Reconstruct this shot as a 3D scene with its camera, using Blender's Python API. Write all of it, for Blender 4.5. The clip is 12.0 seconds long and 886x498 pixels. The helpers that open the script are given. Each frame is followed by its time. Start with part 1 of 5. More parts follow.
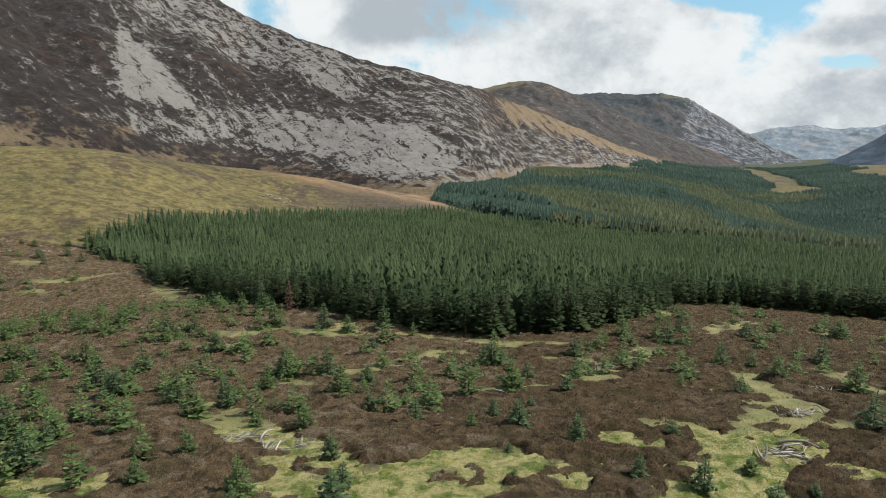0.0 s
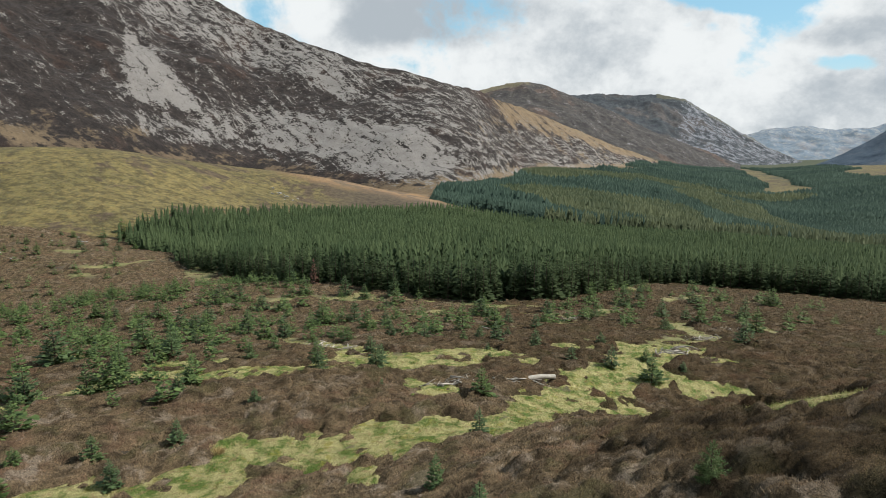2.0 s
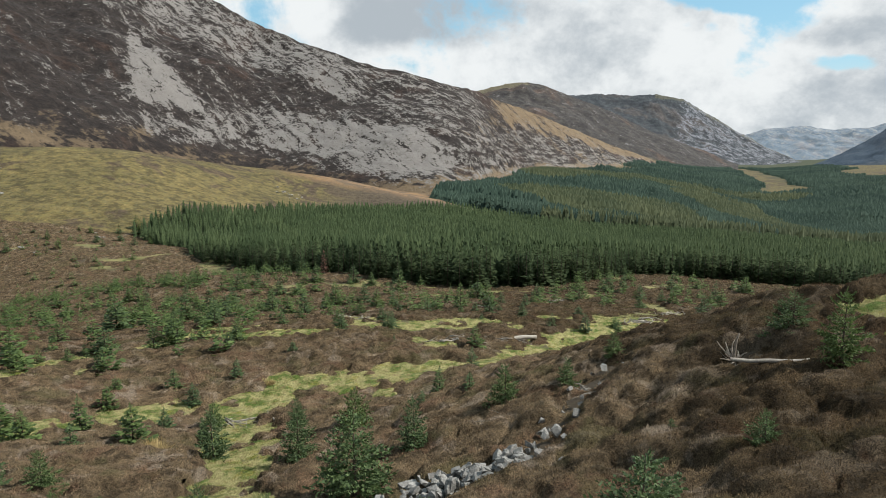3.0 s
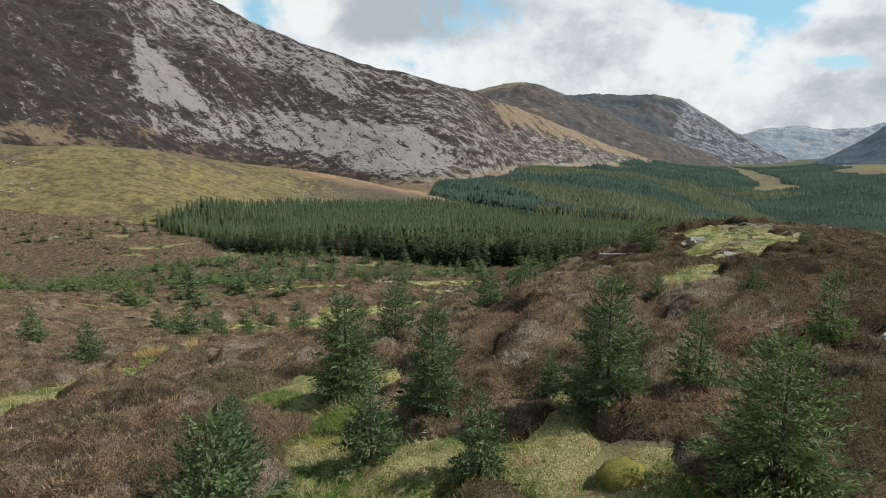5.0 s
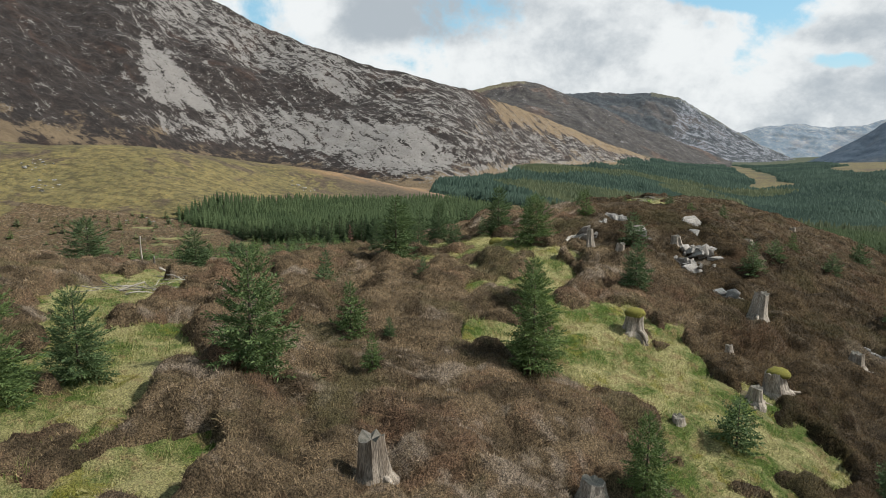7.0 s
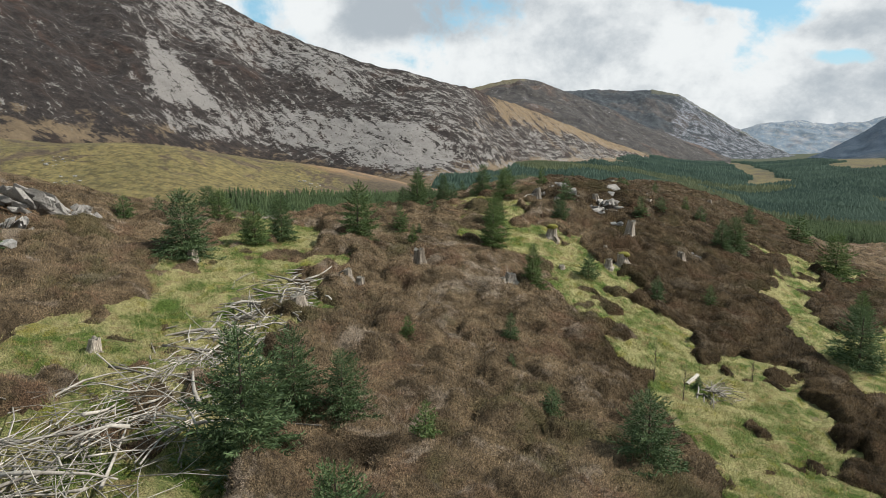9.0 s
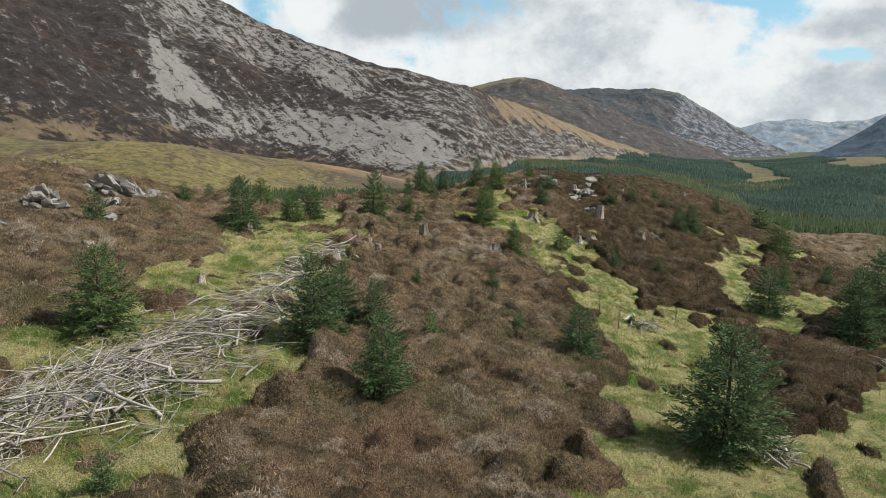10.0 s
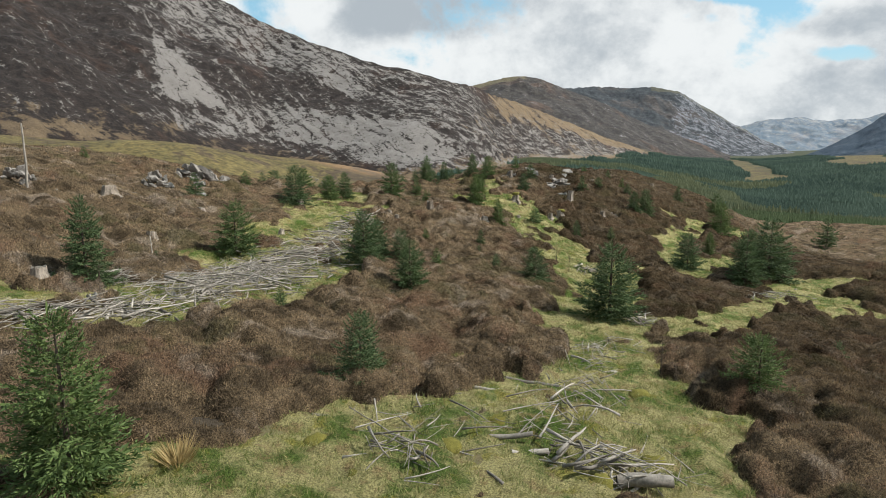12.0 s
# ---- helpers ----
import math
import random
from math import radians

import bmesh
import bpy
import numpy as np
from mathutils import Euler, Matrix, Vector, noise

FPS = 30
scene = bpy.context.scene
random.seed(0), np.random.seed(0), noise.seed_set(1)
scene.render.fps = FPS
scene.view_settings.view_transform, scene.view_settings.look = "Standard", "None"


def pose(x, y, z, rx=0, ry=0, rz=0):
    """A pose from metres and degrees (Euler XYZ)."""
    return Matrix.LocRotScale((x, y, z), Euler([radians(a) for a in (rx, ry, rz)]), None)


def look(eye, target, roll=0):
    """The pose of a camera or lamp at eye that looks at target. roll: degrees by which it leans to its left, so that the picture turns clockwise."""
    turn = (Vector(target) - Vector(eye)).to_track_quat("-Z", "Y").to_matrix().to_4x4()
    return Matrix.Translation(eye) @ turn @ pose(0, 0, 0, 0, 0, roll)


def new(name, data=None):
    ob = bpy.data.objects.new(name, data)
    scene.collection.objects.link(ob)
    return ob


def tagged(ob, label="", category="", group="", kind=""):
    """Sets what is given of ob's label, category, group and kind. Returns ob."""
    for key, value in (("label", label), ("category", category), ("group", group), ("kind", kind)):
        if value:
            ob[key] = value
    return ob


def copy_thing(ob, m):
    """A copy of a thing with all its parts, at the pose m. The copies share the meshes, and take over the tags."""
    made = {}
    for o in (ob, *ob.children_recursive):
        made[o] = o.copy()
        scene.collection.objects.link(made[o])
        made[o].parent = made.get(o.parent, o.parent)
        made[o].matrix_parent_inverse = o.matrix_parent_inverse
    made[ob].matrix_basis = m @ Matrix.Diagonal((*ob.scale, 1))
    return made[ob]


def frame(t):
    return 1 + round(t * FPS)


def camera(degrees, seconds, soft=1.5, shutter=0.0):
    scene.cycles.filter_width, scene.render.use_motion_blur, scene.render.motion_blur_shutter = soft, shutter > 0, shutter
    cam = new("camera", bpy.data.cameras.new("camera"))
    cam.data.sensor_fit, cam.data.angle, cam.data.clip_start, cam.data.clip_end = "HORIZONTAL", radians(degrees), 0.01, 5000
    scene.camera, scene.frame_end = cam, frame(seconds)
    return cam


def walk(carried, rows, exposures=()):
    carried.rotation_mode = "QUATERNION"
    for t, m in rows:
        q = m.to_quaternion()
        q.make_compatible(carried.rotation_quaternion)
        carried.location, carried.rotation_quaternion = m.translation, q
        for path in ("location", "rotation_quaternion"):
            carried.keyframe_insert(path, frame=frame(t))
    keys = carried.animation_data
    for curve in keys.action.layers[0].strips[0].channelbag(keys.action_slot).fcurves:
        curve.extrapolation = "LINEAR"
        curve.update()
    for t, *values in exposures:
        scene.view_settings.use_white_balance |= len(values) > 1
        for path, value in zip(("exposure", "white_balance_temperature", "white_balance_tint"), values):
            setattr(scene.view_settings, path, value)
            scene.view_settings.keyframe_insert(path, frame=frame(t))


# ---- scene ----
# ---- the camera: a drone that backs away, level, over a knoll ----
cam = camera(70.39, 12.0, soft=0.3)
FLIGHT = [  # seconds, x, y, z, yaw, pitch, roll
    (0.0, 0.41, 42.08, 59.82, 0.37, -9.90, -0.13),
    (0.5, 0.35, 38.57, 59.86, 0.35, -9.88, -0.10),
    (1.0, 0.34, 34.02, 59.88, 0.30, -9.89, -0.09),
    (1.5, 0.34, 29.09, 59.92, 0.25, -9.87, -0.08),
    (2.0, 0.33, 24.20, 59.93, 0.23, -9.83, -0.09),
    (2.5, 0.29, 19.38, 59.96, 0.20, -9.84, -0.10),
    (3.0, 0.25, 14.75, 60.04, 0.16, -9.83, -0.09),
    (5.0, -0.15, -2.04, 60.06, 0.01, -9.89, -0.14),
    (5.5, -0.14, -6.38, 60.06, 0.00, -9.92, -0.08),
    (6.0, -0.14, -10.67, 60.12, -0.01, -9.96, -0.06),
    (6.5, -0.13, -14.86, 60.15, -0.01, -9.98, -0.05),
    (7.0, -0.13, -18.91, 60.19, 0.00, -10.01, -0.05),
    (9.0, -0.26, -32.15, 59.98, 0.06, -10.22, 0.12),
    (9.5, -0.24, -35.16, 59.97, 0.06, -10.29, 0.09),
    (10.0, -0.21, -38.10, 59.99, 0.09, -10.36, 0.12),
    (10.5, -0.19, -40.86, 60.02, 0.10, -10.40, 0.16),
    (11.0, -0.22, -43.42, 60.03, 0.12, -10.43, 0.19),
    (11.5, -0.24, -45.66, 60.03, 0.13, -10.43, 0.19),
    (12.0, -0.26, -47.40, 60.04, 0.12, -10.46, 0.18)]
walk(cam, [(t, pose(x, y, z, 90 + pitch, roll, yaw)) for t, x, y, z, yaw, pitch, roll in FLIGHT])

# ---- world, sun, exposure ----
SUN_AZ, SUN_EL = radians(90), radians(46)      # bearing from +y towards +x, height
scene.view_settings.exposure = 0.56
world = bpy.data.worlds.new("sky")
scene.world = world
world.use_nodes = True


class Nodes:
    """Short notation for a node tree."""

    def __init__(self, tree):
        self.tree = tree
        tree.nodes.clear()

    def add(self, kind, ins=()):
        n = self.tree.nodes.new(kind)
        for k, v in dict(ins).items():
            self.set(n, k, v)
        return n

    def set(self, n, k, v):
        if isinstance(v, bpy.types.NodeSocket):
            self.tree.links.new(v, n.inputs[k])
        elif isinstance(v, bpy.types.Node):
            self.tree.links.new(v.outputs[0], n.inputs[k])
        else:
            n.inputs[k].default_value = v

    def math(self, op, a, b=0.0, clamp=False):
        n = self.add("ShaderNodeMath")
        n.operation, n.use_clamp = op, clamp
        self.set(n, 0, a)
        self.set(n, 1, b)
        return n.outputs[0]

    def ramp(self, fac, a, b):
        n = self.add("ShaderNodeMapRange")
        n.interpolation_type = "SMOOTHSTEP"
        self.set(n, 0, fac)
        n.inputs[1].default_value, n.inputs[2].default_value = a, b
        return n.outputs[0]

    def mix(self, fac, a, b, blend="MIX"):
        n = self.add("ShaderNodeMix")
        n.data_type, n.blend_type = "RGBA", blend
        self.set(n, 0, fac)
        self.set(n, 6, a if not isinstance(a, tuple) else (*a, 1))
        self.set(n, 7, b if not isinstance(b, tuple) else (*b, 1))
        return n.outputs[2]

    def noise(self, vec, scale, detail=4.0, rough=0.55, dist=0.0):
        n = self.add("ShaderNodeTexNoise", {"Scale": scale, "Detail": detail, "Roughness": rough, "Distortion": dist})
        self.set(n, "Vector", vec)
        return n.outputs[0]


w = Nodes(world.node_tree)
sky = w.add("ShaderNodeTexSky")
sky.sky_type, sky.sun_disc, sky.sun_elevation, sky.sun_rotation = "NISHITA", False, SUN_EL, SUN_AZ
sky.air_density, sky.dust_density, sky.ozone_density = 1.0, 0.6, 1.0
gen = w.add("ShaderNodeTexCoord").outputs["Generated"]
sep = w.add("ShaderNodeSeparateXYZ", {0: gen})
lift = w.math("ADD", w.math("MAXIMUM", sep.outputs[2], 0.0), 0.80)
flat = w.add("ShaderNodeCombineXYZ", {0: w.math("DIVIDE", sep.outputs[0], lift), 1: w.math("DIVIDE", sep.outputs[1], lift), 2: 3.7}).outputs[0]
forward = w.math("MAXIMUM", sep.outputs[1], 0.02)
across, rise = w.math("DIVIDE", sep.outputs[0], forward), w.math("DIVIDE", sep.outputs[2], forward)


def bank(a, e, wide, high):
    """Nearness to a place in the sky ahead, one in its middle."""
    u, v = w.math("DIVIDE", w.math("SUBTRACT", across, a), wide), w.math("DIVIDE", w.math("SUBTRACT", rise, e), high)
    return w.ramp(w.math("ADD", w.math("MULTIPLY", u, u), w.math("MULTIPLY", v, v)), 1.0, 0.0)


def total(*terms):
    out = terms[0]
    for term in terms[1:]:
        out = w.math("ADD", out, term)
    return out


big = w.noise(flat, 1.6, 3.0, 0.5)
puff = w.noise(flat, 5.2, 12.0, 0.62, 0.15)
fine = w.noise(flat, 13.0, 10.0, 0.62)
opening = total(w.math("MULTIPLY", bank(0.43, 0.225, 0.17, 0.045), 0.24), w.math("MULTIPLY", bank(0.62, 0.118, 0.09, 0.022), 0.22), w.math("MULTIPLY", bank(0.38, 0.17, 0.05, 0.02), 0.10))
cover = w.ramp(w.math("SUBTRACT", total(w.math("MULTIPLY", big, 0.4), w.math("MULTIPLY", puff, 0.8), 0.04), opening), 0.44, 0.56)
shade = total(w.math("MULTIPLY", puff, 0.75), w.math("MULTIPLY", fine, 0.35), w.math("MULTIPLY", bank(-0.03, 0.185, 0.20, 0.060), 0.20), w.math("MULTIPLY", bank(0.10, 0.22, 0.20, 0.05), 0.10),
              w.math("MULTIPLY", bank(0.60, 0.165, 0.16, 0.03), 0.10), w.math("MULTIPLY", bank(-0.20, 0.19, 0.05, 0.04), -0.12), w.math("MULTIPLY", bank(0.32, 0.15, 0.10, 0.05), -0.06), w.math("MULTIPLY", bank(0.0, 0.10, 0.3, 0.05), -0.04))
cloud = w.mix(w.ramp(shade, 0.47, 0.76), (5.6, 5.8, 5.85), (2.9, 3.25, 3.55))
cover = w.math("MAXIMUM", cover, w.math("MULTIPLY", w.ramp(sep.outputs[2], 0.12, 0.03), 0.85))
cover = w.math("MULTIPLY", cover, w.math("ADD", w.math("MULTIPLY", w.ramp(sep.outputs[2], 0.72, 0.34), 0.65), 0.35))
clear_sky = w.mix(0.6, sky, (1.7, 3.9, 5.0))
blend = w.mix(cover, clear_sky, cloud)
w.add("ShaderNodeOutputWorld", {0: w.add("ShaderNodeBackground", {0: blend, 1: 0.106})})

sun = new("sun", bpy.data.lights.new("sun", "SUN"))
sun.data.energy, sun.data.angle, sun.data.color = 5.0, radians(0.6), (1.0, 0.98, 0.92)
sun.matrix_world = look((math.sin(SUN_AZ) * math.cos(SUN_EL) * 100, math.cos(SUN_AZ) * math.cos(SUN_EL) * 100, math.sin(SUN_EL) * 100 + 50), (0, 0, 50))


# ---- materials ----
def material(name, rough=0.9, spec=0.2):
    m = bpy.data.materials.new(name)
    m.use_nodes = True
    k = Nodes(m.node_tree)
    k.bsdf = k.add("ShaderNodeBsdfPrincipled", {"Roughness": rough, "Specular IOR Level": spec})
    k.out = k.add("ShaderNodeOutputMaterial", {0: k.bsdf.outputs[0]})
    k.pos = k.add("ShaderNodeNewGeometry").outputs["Position"]
    k.isle = k.add("ShaderNodeNewGeometry").outputs["Random Per Island"]
    k.chance = k.add("ShaderNodeObjectInfo").outputs["Random"]
    k.mat = m
    return k


def bump(k, height, strength, distance):
    k.set(k.bsdf, "Normal", k.add("ShaderNodeBump", {"Height": height, "Strength": strength, "Distance": distance}).outputs[0])


def attribute(k, name):
    n = k.add("ShaderNodeAttribute")
    n.attribute_name = name
    return n.outputs["Fac"]


def two_tone(name, dark, light, scale, rough=0.9, spec=0.2, by="isle", fine=0.0, relief=0.0, thin=0.0, grain=1.0, each=0.45):
    """A material between two colours, by place and by piece."""
    k = material(name, rough, spec)
    place = k.pos
    if grain != 1.0:
        stretch = k.add("ShaderNodeVectorMath", {0: k.pos, 1: (1, 1, grain)})
        stretch.operation = "MULTIPLY"
        place = stretch.outputs[0]
    n = k.ramp(k.noise(place, scale, 5.0, 0.6), 0.3, 0.7)
    r = {"isle": k.isle, "object": k.chance, "both": k.math("FRACT", k.math("ADD", k.isle, k.chance))}[by]
    c = k.mix(k.math("ADD", k.math("MULTIPLY", n, 1 - each), k.math("MULTIPLY", r, each)), dark, light)
    if fine:
        c = k.mix(k.ramp(k.noise(place, scale * 9, 3.0), 0.35, 0.65), c, k.mix(1.0, c, (fine, fine, fine), "MULTIPLY"))
    k.set(k.bsdf, "Base Color", c)
    if thin:
        both = k.add("ShaderNodeMixShader", {0: thin, 1: k.bsdf.outputs[0], 2: k.add("ShaderNodeBsdfTranslucent", {0: c}).outputs[0]})
        k.set(k.out, 0, both.outputs[0])
    if relief:
        bump(k, k.noise(place, scale * 5, 6.0, 0.65), 0.7, relief)
    return k.mat


def ground_material():
    k = material("moorland")
    n1, n2, n3 = k.noise(k.pos, 0.035, 5.0, 0.6), k.noise(k.pos, 0.45, 6.0, 0.62), k.noise(k.pos, 5.0, 6.0, 0.7)
    heather = k.mix(k.ramp(n2, 0.32, 0.68), (0.032, 0.024, 0.016), (0.074, 0.056, 0.036))
    heather = k.mix(k.ramp(n3, 0.45, 0.75), heather, (0.072, 0.055, 0.036))
    turf = k.mix(k.ramp(n2, 0.3, 0.7), (0.080, 0.100, 0.030), (0.20, 0.175, 0.08))
    turf = k.mix(k.ramp(n3, 0.42, 0.72), turf, (0.21, 0.16, 0.07))
    pasture = k.mix(k.ramp(n1, 0.35, 0.65), (0.074, 0.058, 0.020), (0.125, 0.094, 0.034))
    pasture = k.mix(k.ramp(n2, 0.4, 0.75), pasture, (0.095, 0.080, 0.025))
    mottle = k.ramp(k.noise(k.pos, 0.13, 8.0, 0.72), 0.50, 0.66)
    pasture = k.mix(k.math("MULTIPLY", mottle, 0.6), pasture, (0.085, 0.068, 0.032))
    tuft = k.noise(k.pos, 0.65, 7.0, 0.72)
    pasture = k.mix(k.math("MULTIPLY", k.ramp(tuft, 0.44, 0.60), 0.65), pasture, (0.080, 0.072, 0.036))
    pasture = k.mix(k.math("MULTIPLY", k.ramp(tuft, 0.46, 0.36), 0.5), pasture, (0.17, 0.14, 0.07))
    brown = k.ramp(k.noise(k.pos, 0.024, 9.0, 0.74, 0.5), 0.51, 0.57)
    pasture = k.mix(k.math("MULTIPLY", brown, 0.85), pasture, (0.052, 0.036, 0.025))
    pasture = k.mix(k.ramp(k.noise(k.pos, 0.28, 8.0, 0.8), 0.40, 0.60), k.mix(1.0, pasture, (0.55, 0.54, 0.55), "MULTIPLY"), k.mix(1.0, pasture, (1.3, 1.28, 1.25), "MULTIPLY"))
    bracken = k.mix(k.ramp(k.noise(k.pos, 0.06, 6.0, 0.7), 0.4, 0.6), (0.20, 0.12, 0.06), (0.095, 0.068, 0.045))
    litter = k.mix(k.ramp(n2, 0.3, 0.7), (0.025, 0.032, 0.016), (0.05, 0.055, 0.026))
    c = k.mix(attribute(k, "pasture"), heather, pasture)
    c = k.mix(attribute(k, "bracken"), c, bracken)
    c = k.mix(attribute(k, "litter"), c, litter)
    c = k.mix(attribute(k, "turf"), c, turf)
    k.set(k.bsdf, "Base Color", c)
    bump(k, k.math("ADD", n3, k.math("MULTIPLY", k.noise(k.pos, 22.0, 4.0, 0.7), 0.5)), 0.8, 0.12)
    return k.mat


def hill_material(name, heath, pale, grass, scree=(0.228, 0.216, 0.22), size=1.0):
    """Heather, scree in streaks down the slope, and grass low down, by attributes that the hill carries."""
    k = material(name)
    n = k.noise(k.pos, 0.02 / size, 8.0, 0.68)
    n2 = k.noise(k.pos, 0.10 / size, 8.0, 0.72)
    n3 = k.noise(k.pos, 0.45 / size, 6.0, 0.75)
    slide = k.add("ShaderNodeCombineXYZ", {0: attribute(k, "across"), 1: attribute(k, "fall"), 2: 0.0}).outputs[0]
    wide = k.noise(slide, 1.0, 4.0, 0.55, 0.3)
    thin = k.noise(slide, 3.3, 6.0, 0.7, 0.2)
    c = k.mix(k.ramp(k.math("ADD", k.math("MULTIPLY", n2, 0.6), k.math("MULTIPLY", n3, 0.4)), 0.42, 0.60), heath, pale)
    rusty = k.ramp(k.noise(k.pos, 0.013 / size, 6.0, 0.65, 0.5), 0.52, 0.64)
    c = k.mix(k.math("MULTIPLY", rusty, 0.45), c, k.mix(1.0, c, (2.1, 1.45, 1.1), "MULTIPLY"))
    c = k.mix(k.ramp(n3, 0.5, 0.75), c, k.mix(1.0, c, (0.6, 0.6, 0.6), "MULTIPLY"))
    low = k.ramp(k.math("ADD", attribute(k, "grass"), k.math("ADD", k.math("MULTIPLY", k.math("SUBTRACT", n, 0.5), 1.4), k.math("MULTIPLY", k.math("SUBTRACT", n2, 0.5), 0.9))), 0.42, 0.58)
    c = k.mix(k.math("MULTIPLY", low, 0.8), c, k.mix(k.ramp(n2, 0.35, 0.65), grass, tuple(v * 0.6 for v in grass)))
    rock = k.math("ADD", attribute(k, "scree"), k.math("MULTIPLY", k.math("SUBTRACT", wide, 0.5), 1.25))
    rock = k.math("ADD", rock, k.math("MULTIPLY", k.math("SUBTRACT", thin, 0.5), 0.7))
    rock = k.math("ADD", rock, k.math("MULTIPLY", k.math("SUBTRACT", n2, 0.5), 1.6))
    rock = k.math("ADD", rock, k.math("MULTIPLY", k.math("SUBTRACT", n3, 0.5), 1.7))
    grit = k.noise(k.pos, 1.1 / size, 5.0, 0.8)
    stone = k.mix(k.ramp(grit, 0.34, 0.66), tuple(v * 0.62 for v in scree), tuple(v * 1.18 for v in scree))
    c = k.mix(k.ramp(rock, 0.475, 0.535), c, stone)
    k.set(k.bsdf, "Base Color", c)
    bump(k, k.math("ADD", n2, k.math("ADD", n3, k.math("MULTIPLY", grit, 0.5))), 1.0, 3.0 * size)
    return k.mat


MOOR = ground_material()
HILL = hill_material("heather_and_scree", (0.018, 0.0138, 0.0122), (0.047, 0.036, 0.031), (0.250, 0.180, 0.108), (0.235, 0.216, 0.200))
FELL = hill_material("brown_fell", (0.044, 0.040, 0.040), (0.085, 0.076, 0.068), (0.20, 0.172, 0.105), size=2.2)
# Cloud shade and the blue of distance haze are mixed into these three.
CLOUDED_FELL = hill_material("clouded_fell", (0.038, 0.044, 0.052), (0.066, 0.073, 0.078), (0.130, 0.125, 0.088), (0.205, 0.21, 0.235), size=2.6)
HAZE_BLUE = hill_material("distant_fell", (0.034, 0.056, 0.085), (0.058, 0.082, 0.112), (0.050, 0.078, 0.085), (0.10, 0.12, 0.15), size=3.0)
HAZE_PALE = hill_material("pale_distant_fell", (0.130, 0.172, 0.225), (0.205, 0.235, 0.260), (0.22, 0.235, 0.215), (0.30, 0.305, 0.31), size=3.0)


def needle_material():
    """Spruce needles: blue-green or yellow-green from tree to tree, lighter and darker from spray to spray."""
    k = material("spruce_needles", 0.7, 0.25)
    blue = k.mix(k.isle, (0.034, 0.060, 0.024), (0.100, 0.142, 0.058))
    fresh = k.mix(k.isle, (0.040, 0.070, 0.020), (0.125, 0.172, 0.054))
    c = k.mix(k.ramp(k.chance, 0.35, 0.95), blue, fresh)
    c = k.mix(k.math("MULTIPLY", k.ramp(k.noise(k.pos, 2.2, 3.0, 0.6), 0.45, 0.70), 0.45), c, k.mix(1.0, c, (0.55, 0.6, 0.6), "MULTIPLY"))
    k.set(k.bsdf, "Base Color", c)
    both = k.add("ShaderNodeMixShader", {0: 0.3, 1: k.bsdf.outputs[0], 2: k.add("ShaderNodeBsdfTranslucent", {0: c}).outputs[0]})
    k.set(k.out, 0, both.outputs[0])
    return k.mat


NEEDLES = needle_material()
DARK_NEEDLES = two_tone("plantation_needles", (0.030, 0.049, 0.022), (0.078, 0.104, 0.046), 0.09, 0.85, 0.12, thin=0.4, each=0.4)
# Sitka's own blue-green, with some valley haze mixed into the colour.
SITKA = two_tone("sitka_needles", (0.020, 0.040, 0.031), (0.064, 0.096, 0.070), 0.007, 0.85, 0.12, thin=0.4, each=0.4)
LARCH = two_tone("larch_twigs", (0.048, 0.066, 0.034), (0.105, 0.118, 0.058), 0.03, 0.8, 0.2, thin=0.5, each=0.25)
BARK = two_tone("bark", (0.05, 0.038, 0.028), (0.14, 0.11, 0.085), 8.0, 0.9, 0.2, fine=0.6, relief=0.02)
DEADWOOD = two_tone("weathered_wood", (0.075, 0.064, 0.053), (0.46, 0.415, 0.355), 3.0, 0.8, 0.2, "both", each=0.7, fine=0.7, relief=0.01)
STUMPWOOD = two_tone("stump_wood", (0.105, 0.078, 0.055), (0.46, 0.395, 0.325), 9.0, 0.85, 0.2, "object", fine=0.45, relief=0.03, grain=0.12)
CUTWOOD = two_tone("weathered_sawn_top", (0.075, 0.070, 0.060), (0.21, 0.185, 0.15), 14.0, 0.9, 0.15, "object", fine=0.6, relief=0.02)
ROCK = two_tone("lichened_rock", (0.10, 0.097, 0.09), (0.33, 0.315, 0.29), 2.6, 0.9, 0.3, "object", fine=0.6, relief=0.06)


def heather_colour(k):
    """Brown winter heather: russet, grey and olive patches; darker on the right and down the slope."""
    c = k.mix(k.ramp(k.noise(k.pos, 1.1, 5.0, 0.68), 0.34, 0.66), (0.062, 0.046, 0.028), (0.205, 0.150, 0.092))
    c = k.mix(k.math("MULTIPLY", k.ramp(k.noise(k.pos, 0.42, 5.0, 0.65, 0.4), 0.52, 0.66), 0.6), c, (0.185, 0.112, 0.072))
    c = k.mix(k.math("MULTIPLY", k.ramp(k.noise(k.pos, 0.60, 6.0, 0.72, 0.6), 0.53, 0.64), 0.8), c, (0.275, 0.222, 0.172))
    c = k.mix(k.math("MULTIPLY", k.ramp(k.noise(k.pos, 0.36, 5.0, 0.66), 0.53, 0.63), 0.6), c, (0.095, 0.086, 0.040))
    return k.mix(k.math("MULTIPLY", attribute(k, "darkening"), 0.86), c, k.mix(1.0, c, (0.40, 0.38, 0.33), "MULTIPLY"))


